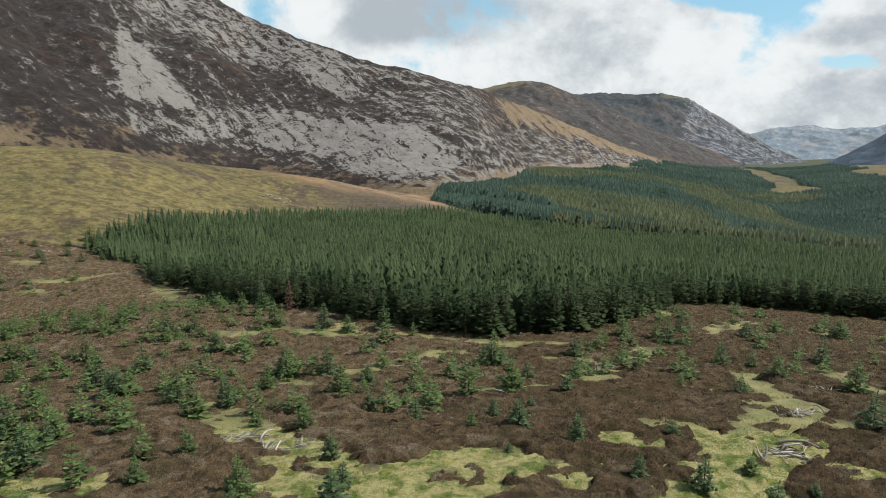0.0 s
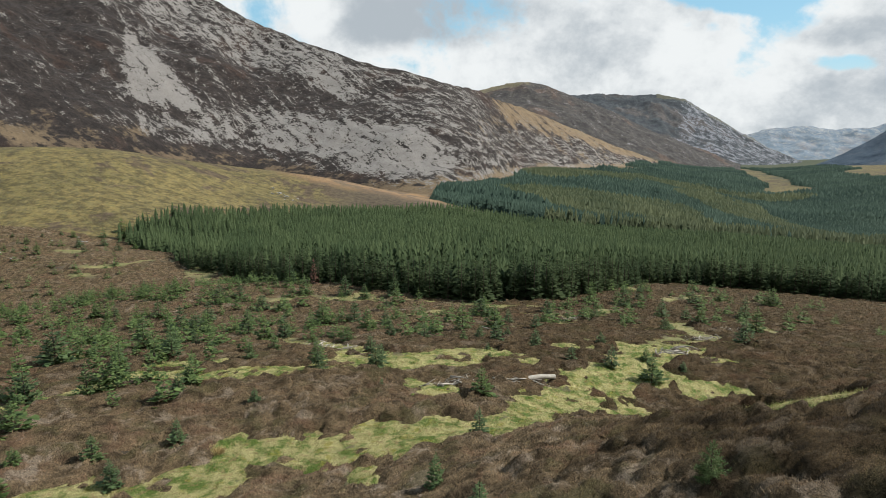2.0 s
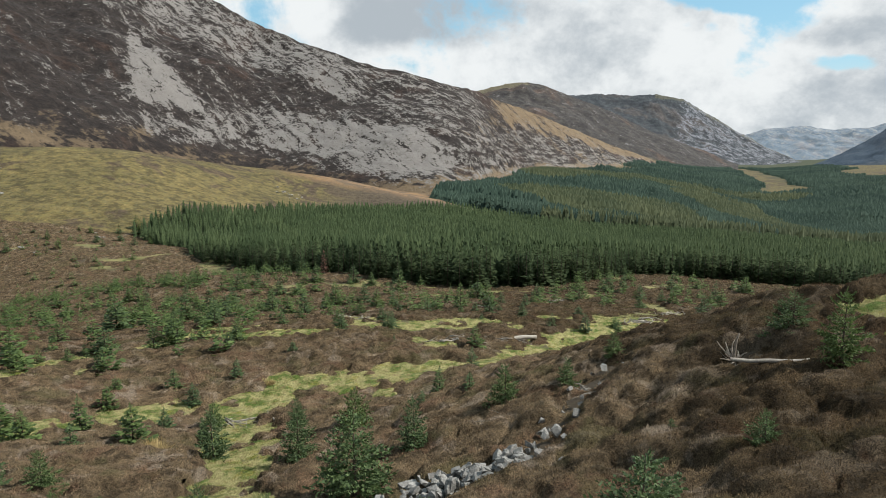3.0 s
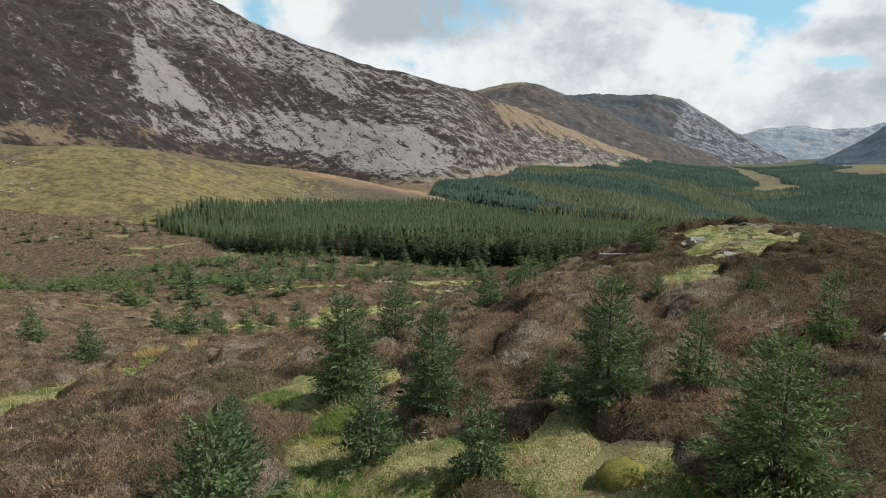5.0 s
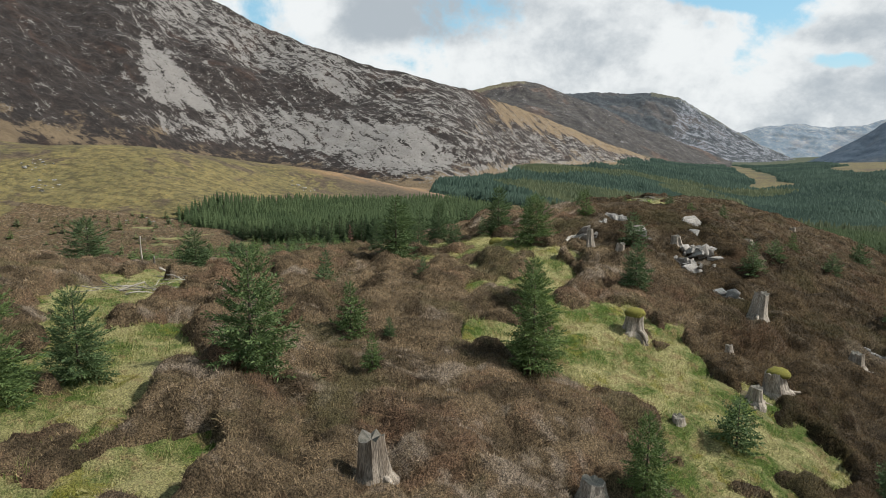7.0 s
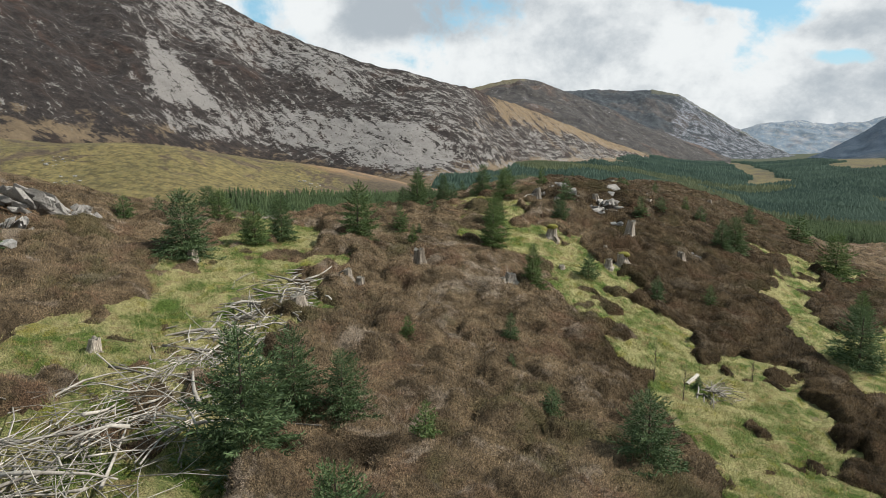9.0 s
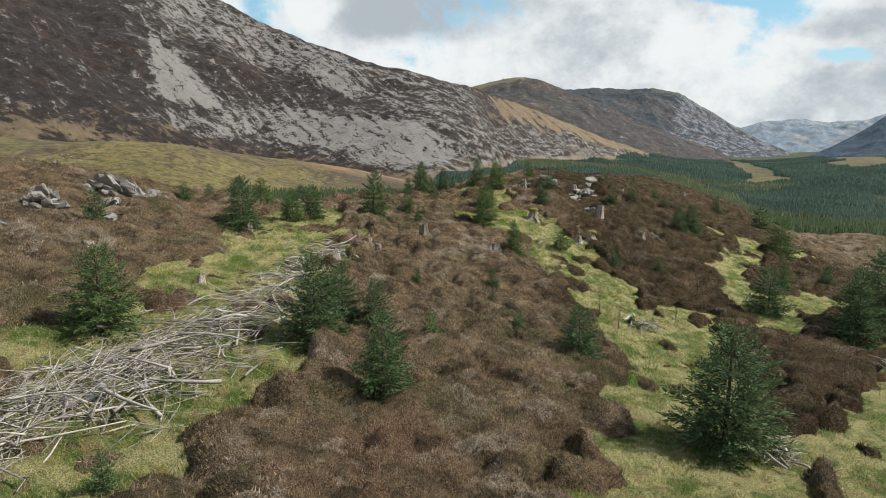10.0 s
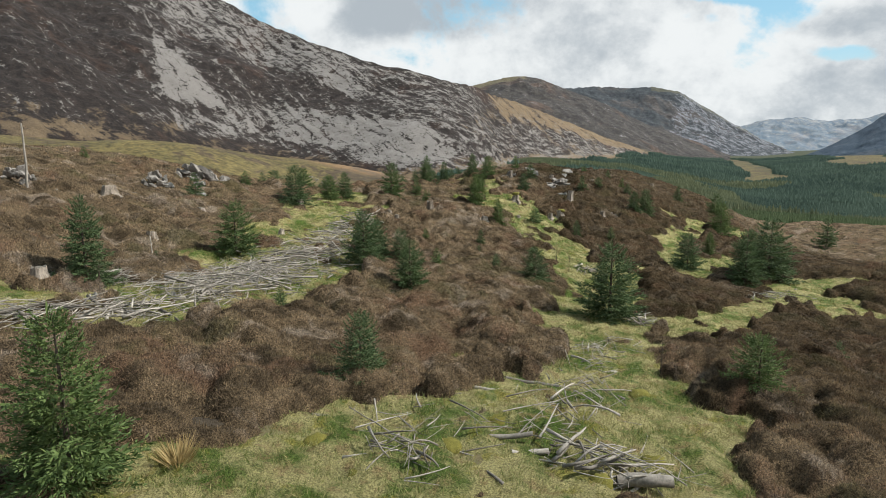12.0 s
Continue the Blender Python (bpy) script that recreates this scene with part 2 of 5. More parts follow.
def sprig_material():
    """Heather shoots, with the patches of the bushes that they stand on."""
    k = material("heather_sprigs", 0.9, 0.1)
    c = heather_colour(k)
    c = k.mix(k.isle, k.mix(1.0, c, (0.50, 0.50, 0.50), "MULTIPLY"), k.mix(1.0, c, (1.95, 1.9, 1.85), "MULTIPLY"))
    k.set(k.bsdf, "Base Color", c)
    both = k.add("ShaderNodeMixShader", {0: 0.3, 1: k.bsdf.outputs[0], 2: k.add("ShaderNodeBsdfTranslucent", {0: c}).outputs[0]})
    k.set(k.out, 0, both.outputs[0])
    return k.mat


SPRIGS = sprig_material()


def blade_material():
    """Moor grass: green, straw and rusty in patches, blade by blade."""
    k = material("grass_blades", 0.85, 0.15)
    n, m = k.noise(k.pos, 0.9, 6.0, 0.68), k.noise(k.pos, 2.6, 5.0, 0.7)
    c = k.mix(k.ramp(k.math("ADD", k.math("MULTIPLY", n, 0.7), k.math("MULTIPLY", k.isle, 0.3)), 0.33, 0.60), (0.080, 0.128, 0.024), (0.325, 0.290, 0.132))
    c = k.mix(k.math("MULTIPLY", k.ramp(m, 0.54, 0.66), 0.7), c, (0.27, 0.185, 0.09))
    c = k.mix(k.math("MULTIPLY", k.ramp(m, 0.44, 0.34), 0.8), c, (0.15, 0.155, 0.030))
    k.set(k.bsdf, "Base Color", c)
    both = k.add("ShaderNodeMixShader", {0: 0.35, 1: k.bsdf.outputs[0], 2: k.add("ShaderNodeBsdfTranslucent", {0: c}).outputs[0]})
    k.set(k.out, 0, both.outputs[0])
    return k.mat


BLADES = blade_material()


def turf_material():
    """Matted moor grass: green, straw, rust and yellow moss in patches, with fine blades as relief."""
    k = material("turf_mat", 0.9, 0.1)
    n, m, blade = k.noise(k.pos, 0.9, 6.0, 0.70), k.noise(k.pos, 2.6, 6.0, 0.72), k.noise(k.pos, 34.0, 5.0, 0.8)
    c = k.mix(k.ramp(n, 0.40, 0.58), (0.074, 0.110, 0.022), (0.305, 0.270, 0.122))
    c = k.mix(k.math("MULTIPLY", k.ramp(m, 0.52, 0.62), 0.7), c, (0.215, 0.145, 0.075))
    c = k.mix(k.math("MULTIPLY", k.ramp(k.noise(k.pos, 1.4, 5.0, 0.7, 0.5), 0.56, 0.63), 0.7), c, (0.185, 0.165, 0.030))
    c = k.mix(k.ramp(blade, 0.36, 0.66), k.mix(1.0, c, (0.40, 0.42, 0.40), "MULTIPLY"), k.mix(1.0, c, (1.45, 1.45, 1.45), "MULTIPLY"))
    k.set(k.bsdf, "Base Color", c)
    bump(k, k.math("ADD", blade, m), 1.0, 0.10)
    return k.mat


TURF = turf_material()
DRY_GRASS = two_tone("dry_hill_grass", (0.060, 0.050, 0.018), (0.150, 0.122, 0.052), 0.4, 0.9, 0.1, thin=0.3)
STRAW = two_tone("dry_straw", (0.22, 0.150, 0.060), (0.48, 0.37, 0.18), 2.0, 0.85, 0.15, thin=0.3)
MOSS = two_tone("yellow_moss", (0.085, 0.085, 0.02), (0.19, 0.165, 0.04), 9.0, 0.95, 0.1, fine=0.6, relief=0.03)
CRAG = two_tone("fissured_crag", (0.125, 0.116, 0.104), (0.33, 0.302, 0.272), 2.4, 0.9, 0.3, fine=0.7, relief=0.10)


def bush_material():
    """The dense twigs inside a heather bush, as fine relief."""
    k = material("heather_bush", 0.95, 0.08)
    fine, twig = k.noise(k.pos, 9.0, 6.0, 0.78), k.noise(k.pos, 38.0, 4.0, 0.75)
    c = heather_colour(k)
    # The colour is darkened in the hollows of the relief, between the twigs.
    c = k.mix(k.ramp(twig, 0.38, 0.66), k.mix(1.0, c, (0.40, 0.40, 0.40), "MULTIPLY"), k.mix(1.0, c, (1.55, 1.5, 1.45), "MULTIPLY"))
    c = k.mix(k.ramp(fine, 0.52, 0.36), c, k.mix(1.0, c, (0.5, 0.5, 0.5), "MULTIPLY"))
    k.set(k.bsdf, "Base Color", c)
    bump(k, k.math("ADD", fine, k.math("MULTIPLY", twig, 0.6)), 1.0, 0.16)
    return k.mat


CUSHION = bush_material()
RUSSET = two_tone("larch_bare_twigs", (0.10, 0.05, 0.04), (0.16, 0.09, 0.065), 1.0, 0.9, 0.1)


# ---- the lie of the land ----
# Two nets of heights, the wide valley and the relief of the knoll on top of it, smoothed by cubic splines.
VALLEY = [
    43.8, 50.5, 57.1, 67.2, 69.7, 54, 30, 4,
    51.7, 61.8, 70.9, 38.2, 25.9, 29.9, 14.3, -8.7,
    59.8, 60.6, 57.9, 70.5, 44.7, 19.7, 3.1, -19.4,
    66.6, 49.4, 23.1, 40.6, 31.2, 16.6, 3, -24,
    65.2, 34.2, 19.3, 33, 21.2, 14.3, -2.1, -33.4,
    61.3, 67.2, 58.1, 8.1, 22.7, 8.3, -9.7, -48.5,
    57, 58.7, 50, 23.6, 5.1, -6.7, -22, -57.2,
    59.4, 45.6, 31.6, 19.1, 3.6, -12.2, -34.2, -60.7,
    67.8, 40.4, 26.1, 14.7, 9.2, -12.6, -40.2, -61.6,
    77.2, 46.7, 29.9, 20.7, 13.3, -8.4, -35.3, -59,
    73.6, 47.1, 27.6, 16.9, 12.1, -0.2, -26.4, -58.8,
    65.1, 41.2, 22.3, 19.8, 34.5, 16.9, -22.7, -63,
]
KNOLL = [
    0.2, 1.5, 3.2, 4.3, 3.9, 2.5, 0.9, -0.5,
    1.1, 1.5, 2.3, 3.3, 3, 1.7, 0.5, -0.2,
    2, 2.1, 1.2, 1.9, 1.9, 0.6, 0.1, 0,
    2.1, 3.1, 0.4, -0.9, -0.3, -1, -0.1, 0.3,
    1.4, 2.4, -0.2, -0.7, -2.7, -1.8, -0.2, -0.2,
    1.5, 3, -0.6, 1.2, -1.4, -3, -2.3, -2.2,
    -0.4, -0.3, -1.5, -0.4, 3.9, -0.6, -3.9, -4.4,
    -2.2, -3.1, -1.9, 0, 3.6, 1.9, -0.6, -4.5,
    -1.8, -2.7, -3, -3.1, 0.3, 4.2, 3.2, -2.3,
    -1.6, -3.6, -4.6, -3.3, 2.3, 6.8, 3.2, -1.5,
    -1.8, -4.1, -5.4, -3.4, -0.1, 0.5, -1.1, -2.1,
    -2.2, -1.7, -0.4, -1.3, -3.4, -6.1, -5.7, -3.5,
]
PASTURE_HILL = [
    3.9, -0.2, -4.4, -6.7, -2.4, 4.8, 5.2, 0.1,
    3.6, 0.4, -3.2, -7.5, -3.6, -2.7, -0.9, 4.7,
    3.4, 0.7, -2.6, -0.8, 4.7, 1.9, 0.4, 5.5,
    2.9, 2, -0.6, 0, -3.6, -4.4, 1, 6.2,
    1.2, 0.4, -2.3, 2.2, 3.5, -5.5, -0.1, 6.6,
    -1.9, -0.1, 1.3, 0.9, -4, -7.8, -1.9, 5.6,
    -5.1, -0.4, 4.6, 3.1, -4.3, -7, -3.5, 2.7,
    -6.4, -1.7, 2.6, 2, -3.9, -7.4, -5, 1.3,
    -4.7, -1.5, 1.2, 1.3, -2.6, -5.1, -3.1, 2.5,
    -2.6, -0.8, 0.7, 1.8, 2.2, 2.1, 2, 3.2,
    -1, -0.1, 0.9, 2.3, 4, 4.9, 4, 2.1,
    0.3, 0.6, 1.3, 2.7, 4.2, 4.5, 2.5, -1.3,
]


def smooth(v, a, b):
    t = np.clip((v - a) / (b - a), 0, 1)
    return t * t * (3 - 2 * t)


def spline(u):
    u = np.abs(u)
    return np.where(u < 1, 2 / 3 - u * u + u ** 3 / 2, np.where(u < 2, (2 - np.minimum(u, 2)) ** 3 / 6, 0))


def net(values, x, y, x0, dx, y0, dy):
    total, v = np.zeros(x.shape), np.array(values).reshape(12, 8)
    sx, sy = [spline((x - x0) / dx - i) for i in range(8)], [spline((y - y0) / dy - j) for j in range(12)]
    for j in range(12):
        total += sy[j] * sum(v[j, i] * sx[i] for i in range(8))
    return total


def height(x, y):
    """The smooth ground."""
    x, y = np.asarray(x, float), np.asarray(y, float)
    h = net(VALLEY, np.clip(x, -360, 480), np.clip(y, -180, 810), -360, 120, -180, 90) + net(KNOLL, x, y, -32, 10, -60, 11)
    h += net(PASTURE_HILL, x, y, -220, 32, 130, 25)
    far = np.interp(x / np.maximum(y, 1), (-0.2, 0.1, 0.2, 0.29, 0.38, 0.5, 0.65, 1.0), (20, 13, 11, 6, -14, -28, -14, 5)) - np.clip((y - 1700) * 0.02, 0, 25)
    return h + (far - h) * smooth(y, 800, 1150)


def lattice(ix, iy, seed):
    n = (ix.astype(np.int64) * 374761393 + iy.astype(np.int64) * 668265263 + seed * 974634777) & 0x7FFFFFFF
    n = ((n ^ (n >> 13)) * 1274126177) & 0x7FFFFFFF
    return ((n ^ (n >> 16)) & 0xFFFF) / 65535.0


def value_noise(x, y, seed=0):
    ix, iy = np.floor(x), np.floor(y)
    u, v = x - ix, y - iy
    u, v = u * u * (3 - 2 * u), v * v * (3 - 2 * v)
    a, b, c, d = (lattice(ix + i, iy + j, seed) for i, j in ((0, 0), (1, 0), (0, 1), (1, 1)))
    return (a * (1 - u) + b * u) * (1 - v) + (c * (1 - u) + d * u) * v


def fbm(x, y, seed=0, octaves=4):
    return sum(value_noise(x * 2 ** o + 17 * o, y * 2 ** o, seed + o) * 0.5 ** (o + 1) for o in range(octaves)) / (1 - 0.5 ** octaves)


def along(x, y, line):
    """Distance to a line through some places."""
    best = np.full(np.shape(x), 1e9)
    for (ax, ay), (bx, by) in zip(line, line[1:]):
        t = np.clip(((x - ax) * (bx - ax) + (y - ay) * (by - ay)) / ((bx - ax) ** 2 + (by - ay) ** 2), 0, 1)
        best = np.minimum(best, np.hypot(x - ax - t * (bx - ax), y - ay - t * (by - ay)))
    return best


# Strips of turf between the heather, where the felled trees lay in rows: half width, then places along it.
KNOLL_STRIPS = [
    (2.2, [(-12, -36.5), (-8.7, -31.5), (-7.2, -27.5), (-6.4, -24)]),
    (1.9, [(-6.4, -24), (-5.8, -18), (-6.4, -13), (-6.6, -10)]),
    (1.2, [(-4.6, -26.5), (-5.2, -21)]), (1.7, [(-10.5, -34.4), (-8.2, -32), (-6.6, -28.5), (-5.6, -24)]),
    (1.5, [(-5.6, -12), (-6.6, -8.5), (-7.8, -5.8), (-8.6, -2), (-10.4, 1.5)]),
    (1.0, [(-10.4, 1.5), (-10, 8), (-9.7, 16.7), (-11.2, 25)]),
    (1.1, [(2.4, -1), (3.4, -3.2)]), (1.6, [(3.4, -3.2), (4.6, -5.6), (5.6, -8), (6.2, -9.9)]),
    (1.9, [(5.8, -9.9), (6.6, -12), (7.4, -15.5), (7.0, -19.5)]),
    (1.5, [(7.0, -19.5), (5.6, -22.8), (4.9, -24.5), (5.6, -27)]),
    (2.2, [(5.6, -27), (4.6, -31), (3.0, -35), (1.5, -38), (-1.5, -39.6), (-4, -41)]),
    (1.7, [(2.4, -36.5), (-0.5, -38), (-3, -39)]),
]
SIDE_STRIPS = [
    (1.1, [(7.2, -28.1), (10, -24.5), (12.7, -21.2), (17.4, -16.2), (22, -13.5)]),
    (1.2, [(8.5, -14), (10.3, -13.4)]),
    (1.3, [(17.4, -16.2), (18.4, -20.5)]),
    (1.6, [(15.5, -9.4), (18.4, -9.9), (19.5, -8)]),
    (1.5, [(19, 4.5), (22, 4.8), (28, 9.7)]),
    (1.0, [(13, -14), (15.2, -5), (20, 2)]),
    (0.8, [(0.8, -1.5), (1.8, -1.5)]), (0.6, [(1.0, -4.7), (1.7, -4.3)]),
    (1.0, [(-0.5, 2.6), (0.6, 2.8), (2.0, 3.0), (3.2, 2.2)]), (0.5, [(0.5, 2.2), (0.6, 1.4)]),
    (0.6, [(3.2, 2.2), (3.2, 1.2), (3.2, 0.0)]), (0.8, [(1.8, 4.6), (2.2, 3.0)]),
    (1.2, [(-2.4, 9), (-1.6, 7.8), (-1.1, 4.8), (1.0, 5.2)]),
    (2.2, [(11.4, 22.4), (14.6, 29), (15, 33.5), (18.3, 32.5)]), (1.0, [(5.6, 13), (9, 18)]),
]
SLOPE_STRIPS = [
    (1.9, [(11, 66.8), (6.9, 62), (3.1, 54.6), (-3, 54.2), (-10, 53.5), (-11.9, 50.5)]),
    (1.5, [(-11.9, 50.5), (-9.3, 41.6), (-7.1, 33.5), (-6.9, 29)]),
    (1.2, [(-11.9, 51), (-15.8, 49.9), (-19, 47.4), (-21.7, 42.1)]),
    (1.2, [(-29.5, 53), (-29.6, 57.9), (-24.6, 62.3), (-21.9, 67.3), (-15.7, 65.4), (-8, 66.3), (2, 70.7)]),
    (1.7, [(-17.6, 87.9), (-12.6, 79.6), (-7.4, 74.3)]),
    (1.7, [(-7.6, 68.6), (-4.3, 70.4), (2.6, 73.6), (6.3, 72.4)]),
    (1.7, [(-8.9, 100), (-3.7, 104.4), (1, 109.2)]),
    (1.0, [(-15.8, 97.2), (-11.1, 94.8)]),
    (1.3, [(4.2, 91.2), (8.7, 93.5)]),
]
LOWER_STRIPS = [
    (1.9, [(13.3, 96.6), (19.2, 104.7), (24.5, 113.4)]),
    (1.8, [(29, 100.5), (27.7, 89.1), (26.7, 82.5)]),
    (2.4, [(27.7, 89.1), (18.3, 76.5), (15.2, 71.1), (11, 66.8)]),
    (1.2, [(14.5, 82), (17.1, 79.9)]), (1.0, [(11.1, 78), (12.3, 77.5)]),
    (1.4, [(-21.6, 70.5), (-17.6, 69.9)]), (1.2, [(22.8, 74.2), (24, 73.4)]),
    (1.6, [(39.4, 103.9), (39.7, 95.5)]), (2.0, [(36.1, 125.3), (48.4, 137.7)]),
    (1.6, [(8.5, 113.6), (14.2, 116)]), (1.3, [(-6, 117.7), (1.1, 116.5), (6.6, 115)]),
    (2.0, [(-26.9, 116.9), (-20.4, 118.9), (-11.5, 117.1)]),
    (2.4, [(-59.7, 171.8), (-49, 157.5), (-40, 144)]), (2.0, [(33.1, 142.9), (37.2, 138.8)]),
    (1.4, [(-95, 172), (-78, 176), (-72, 182)]), (1.2, [(-120, 186), (-100, 190), (-88, 194)]),
]
STRIPS = KNOLL_STRIPS + SIDE_STRIPS + SLOPE_STRIPS + LOWER_STRIPS


def turf(x, y, holes=True):
    d = np.full(np.shape(x), 9.0)
    for half, line in STRIPS:
        d = np.minimum(d, along(x, y, line) / half)
    rag = fbm(x * 0.55, y * 0.55, 5) - 0.5
    strip = smooth(d + rag * 2.4, 1.25, 0.75)
    patch = smooth(fbm(x * 0.16, y * 0.16, 11) + 0.25 * rag, 0.69, 0.75) * smooth(y, 30, 45)
    whole = np.maximum(strip, patch * 0.9) * smooth(y, 205, 190)
    return whole * smooth(fbm(x * 1.3, y * 1.3, 21), 0.2, 0.42) if holes else whole


# The plantation stands inside this outline; beyond it the valley woods.
PLANTATION = [(-35, 148), (-22, 132), (-6, 121), (4, 117), (16, 121), (30, 135), (42, 152), (58, 157), (80, 152), (115, 140), (190, 150),
              (260, 240), (150, 285), (60, 332), (-10, 330), (-45, 305), (-70, 280), (-84, 245), (-93, 224), (-97, 206), (-72, 190), (-66, 176), (-50, 166)]


CLEARINGS = [(36, [(960, 2080), (730, 1460), (585, 1080)]), (90, [(1500, 2250), (1150, 1700), (960, 1360)]), (30, [(300, 1180), (390, 1330)])]


def clearing(x, y):
    """Nearness to the open ground in the woods, in half widths."""
    return np.min([along(x, y, line) / half for half, line in CLEARINGS], 0)


def inside(x, y, outline):
    x, y = np.asarray(x, float), np.asarray(y, float)
    odd = np.zeros(x.shape, bool)
    for (ax, ay), (bx, by) in zip(outline, outline[1:] + outline[:1]):
        if ay != by:
            odd ^= ((ay > y) != (by > y)) & (x < (bx - ax) * (y - ay) / (by - ay) + ax)
    return odd


def grid_mesh(name, x, y, z, mat, fields=()):
    """A sheet over a grid of places, with named values at its corners."""
    ny, nx = x.shape
    mesh = bpy.data.meshes.new(name)
    i = (np.arange(ny - 1)[:, None] * nx + np.arange(nx - 1)).ravel()
    put_mesh(mesh, np.stack([x, y, z], -1).reshape(-1, 3), np.stack([i, i + 1, i + nx + 1, i + nx], 1))
    for key, v in dict(fields).items():
        mesh.attributes.new(key, "FLOAT", "POINT").data.foreach_set("value", np.asarray(v, np.float32).ravel())
    mesh.materials.append(mat)
    mesh.shade_smooth()
    return mesh


def put_mesh(mesh, verts, faces):
    """Fill a mesh from arrays; all faces have the same number of corners."""
    n, k = faces.shape
    mesh.vertices.add(len(verts))
    mesh.vertices.foreach_set("co", np.asarray(verts, np.float32).ravel())
    mesh.loops.add(n * k)
    mesh.loops.foreach_set("vertex_index", faces.astype(np.int32).ravel())
    mesh.polygons.add(n)
    mesh.polygons.foreach_set("loop_start", np.arange(0, n * k, k, dtype=np.int32))
    mesh.update(calc_edges=True)
    return mesh


def lines_of(dense_a, dense_b, step, low, high, growth):
    """Grid lines, close together between two places and ever wider outside."""
    out = list(np.arange(dense_a, dense_b, step))
    s, v = step, dense_b
    while v < high:
        out.append(v)
        s *= growth
        v += s
    out.append(high)
    s, v = step, dense_a - step
    while v > low:
        out.insert(0, v)
        s *= growth
        v -= s
    return np.array([low] + out)


gx, gy = np.meshgrid(lines_of(-14, 18, 0.45, -4300, 4300, 1.07), lines_of(-46, 40, 0.45, -1500, 4700, 1.035))


def relief(x, y, t):
    """Bushes and tussocks on the smooth ground; t is the turf mask there."""
    near = smooth(np.hypot(x, np.maximum(np.abs(y + 3) - 60, 0)), 160, 60)
    lumps = (fbm(x * 0.45, y * 0.45, 33, 3) - 0.5) * 0.7 - 0.10
    tufts = (fbm(x * 1.6, y * 1.6, 35) - 0.5) * 0.26 - 0.14
    return near * (lumps * (1 - t) + tufts * t) + (1 - near) * (fbm(x * 0.03, y * 0.03, 41) - 0.5) * 3.0


t_mask = turf(gx, gy)
gz = height(gx, gy) + relief(gx, gy, t_mask)
edge = gy - (188 + 0.42 * (gx + 130)) + (fbm(gx * 0.03, gy * 0.03, 43) - 0.5) * 30
p_mask = smooth(edge, -4, 4) * smooth(gx, -40, -75) * smooth(gx, -900, -500)
foot = gy - (470 + 0.9 * np.maximum(-gx - 60, 0) * 0.4) + (fbm(gx * 0.02, gy * 0.02, 45) - 0.5) * 160
b_mask = smooth(foot, -40, 30) * smooth(gx, 30, -30)
b_mask = np.maximum(b_mask, smooth(gy, 352, 372) * smooth(gx, 20, -10) * smooth(gx, -110, -60))
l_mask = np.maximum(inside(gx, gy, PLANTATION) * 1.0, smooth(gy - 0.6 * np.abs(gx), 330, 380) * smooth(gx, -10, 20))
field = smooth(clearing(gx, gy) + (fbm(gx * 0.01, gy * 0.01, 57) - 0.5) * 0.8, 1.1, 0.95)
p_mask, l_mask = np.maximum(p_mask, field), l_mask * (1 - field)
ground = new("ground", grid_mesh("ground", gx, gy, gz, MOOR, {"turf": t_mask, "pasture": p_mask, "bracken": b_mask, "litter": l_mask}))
tagged(ground, "heather moorland with strips of pale turf", "ground", kind="structure")


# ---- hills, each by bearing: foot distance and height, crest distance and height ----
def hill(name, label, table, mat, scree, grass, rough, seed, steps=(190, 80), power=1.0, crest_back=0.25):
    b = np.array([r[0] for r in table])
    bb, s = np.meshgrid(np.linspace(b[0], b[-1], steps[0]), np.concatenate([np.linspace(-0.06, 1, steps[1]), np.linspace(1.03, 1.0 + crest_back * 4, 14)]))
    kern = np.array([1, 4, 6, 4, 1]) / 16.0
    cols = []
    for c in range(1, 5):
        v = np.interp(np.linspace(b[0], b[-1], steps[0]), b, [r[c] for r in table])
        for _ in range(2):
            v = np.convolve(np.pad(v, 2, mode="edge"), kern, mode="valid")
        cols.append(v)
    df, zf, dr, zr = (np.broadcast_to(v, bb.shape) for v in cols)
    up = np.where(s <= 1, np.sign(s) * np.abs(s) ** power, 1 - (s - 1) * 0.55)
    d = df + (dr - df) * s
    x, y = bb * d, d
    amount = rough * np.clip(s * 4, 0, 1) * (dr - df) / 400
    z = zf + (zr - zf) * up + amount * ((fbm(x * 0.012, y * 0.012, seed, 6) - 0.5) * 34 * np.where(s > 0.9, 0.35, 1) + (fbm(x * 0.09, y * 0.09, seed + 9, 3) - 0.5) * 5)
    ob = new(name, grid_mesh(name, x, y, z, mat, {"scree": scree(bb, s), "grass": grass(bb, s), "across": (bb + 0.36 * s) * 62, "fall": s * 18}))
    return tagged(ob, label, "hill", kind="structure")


def blob(b, s, cb, cs, rb, rs, lean=0.0):
    """A patch on a slope round a place, stretched down the slope."""
    u = (b - cb - lean * (s - cs)) / rb
    return np.exp(-(u * u + ((s - cs) / rs) ** 2) ** 2)


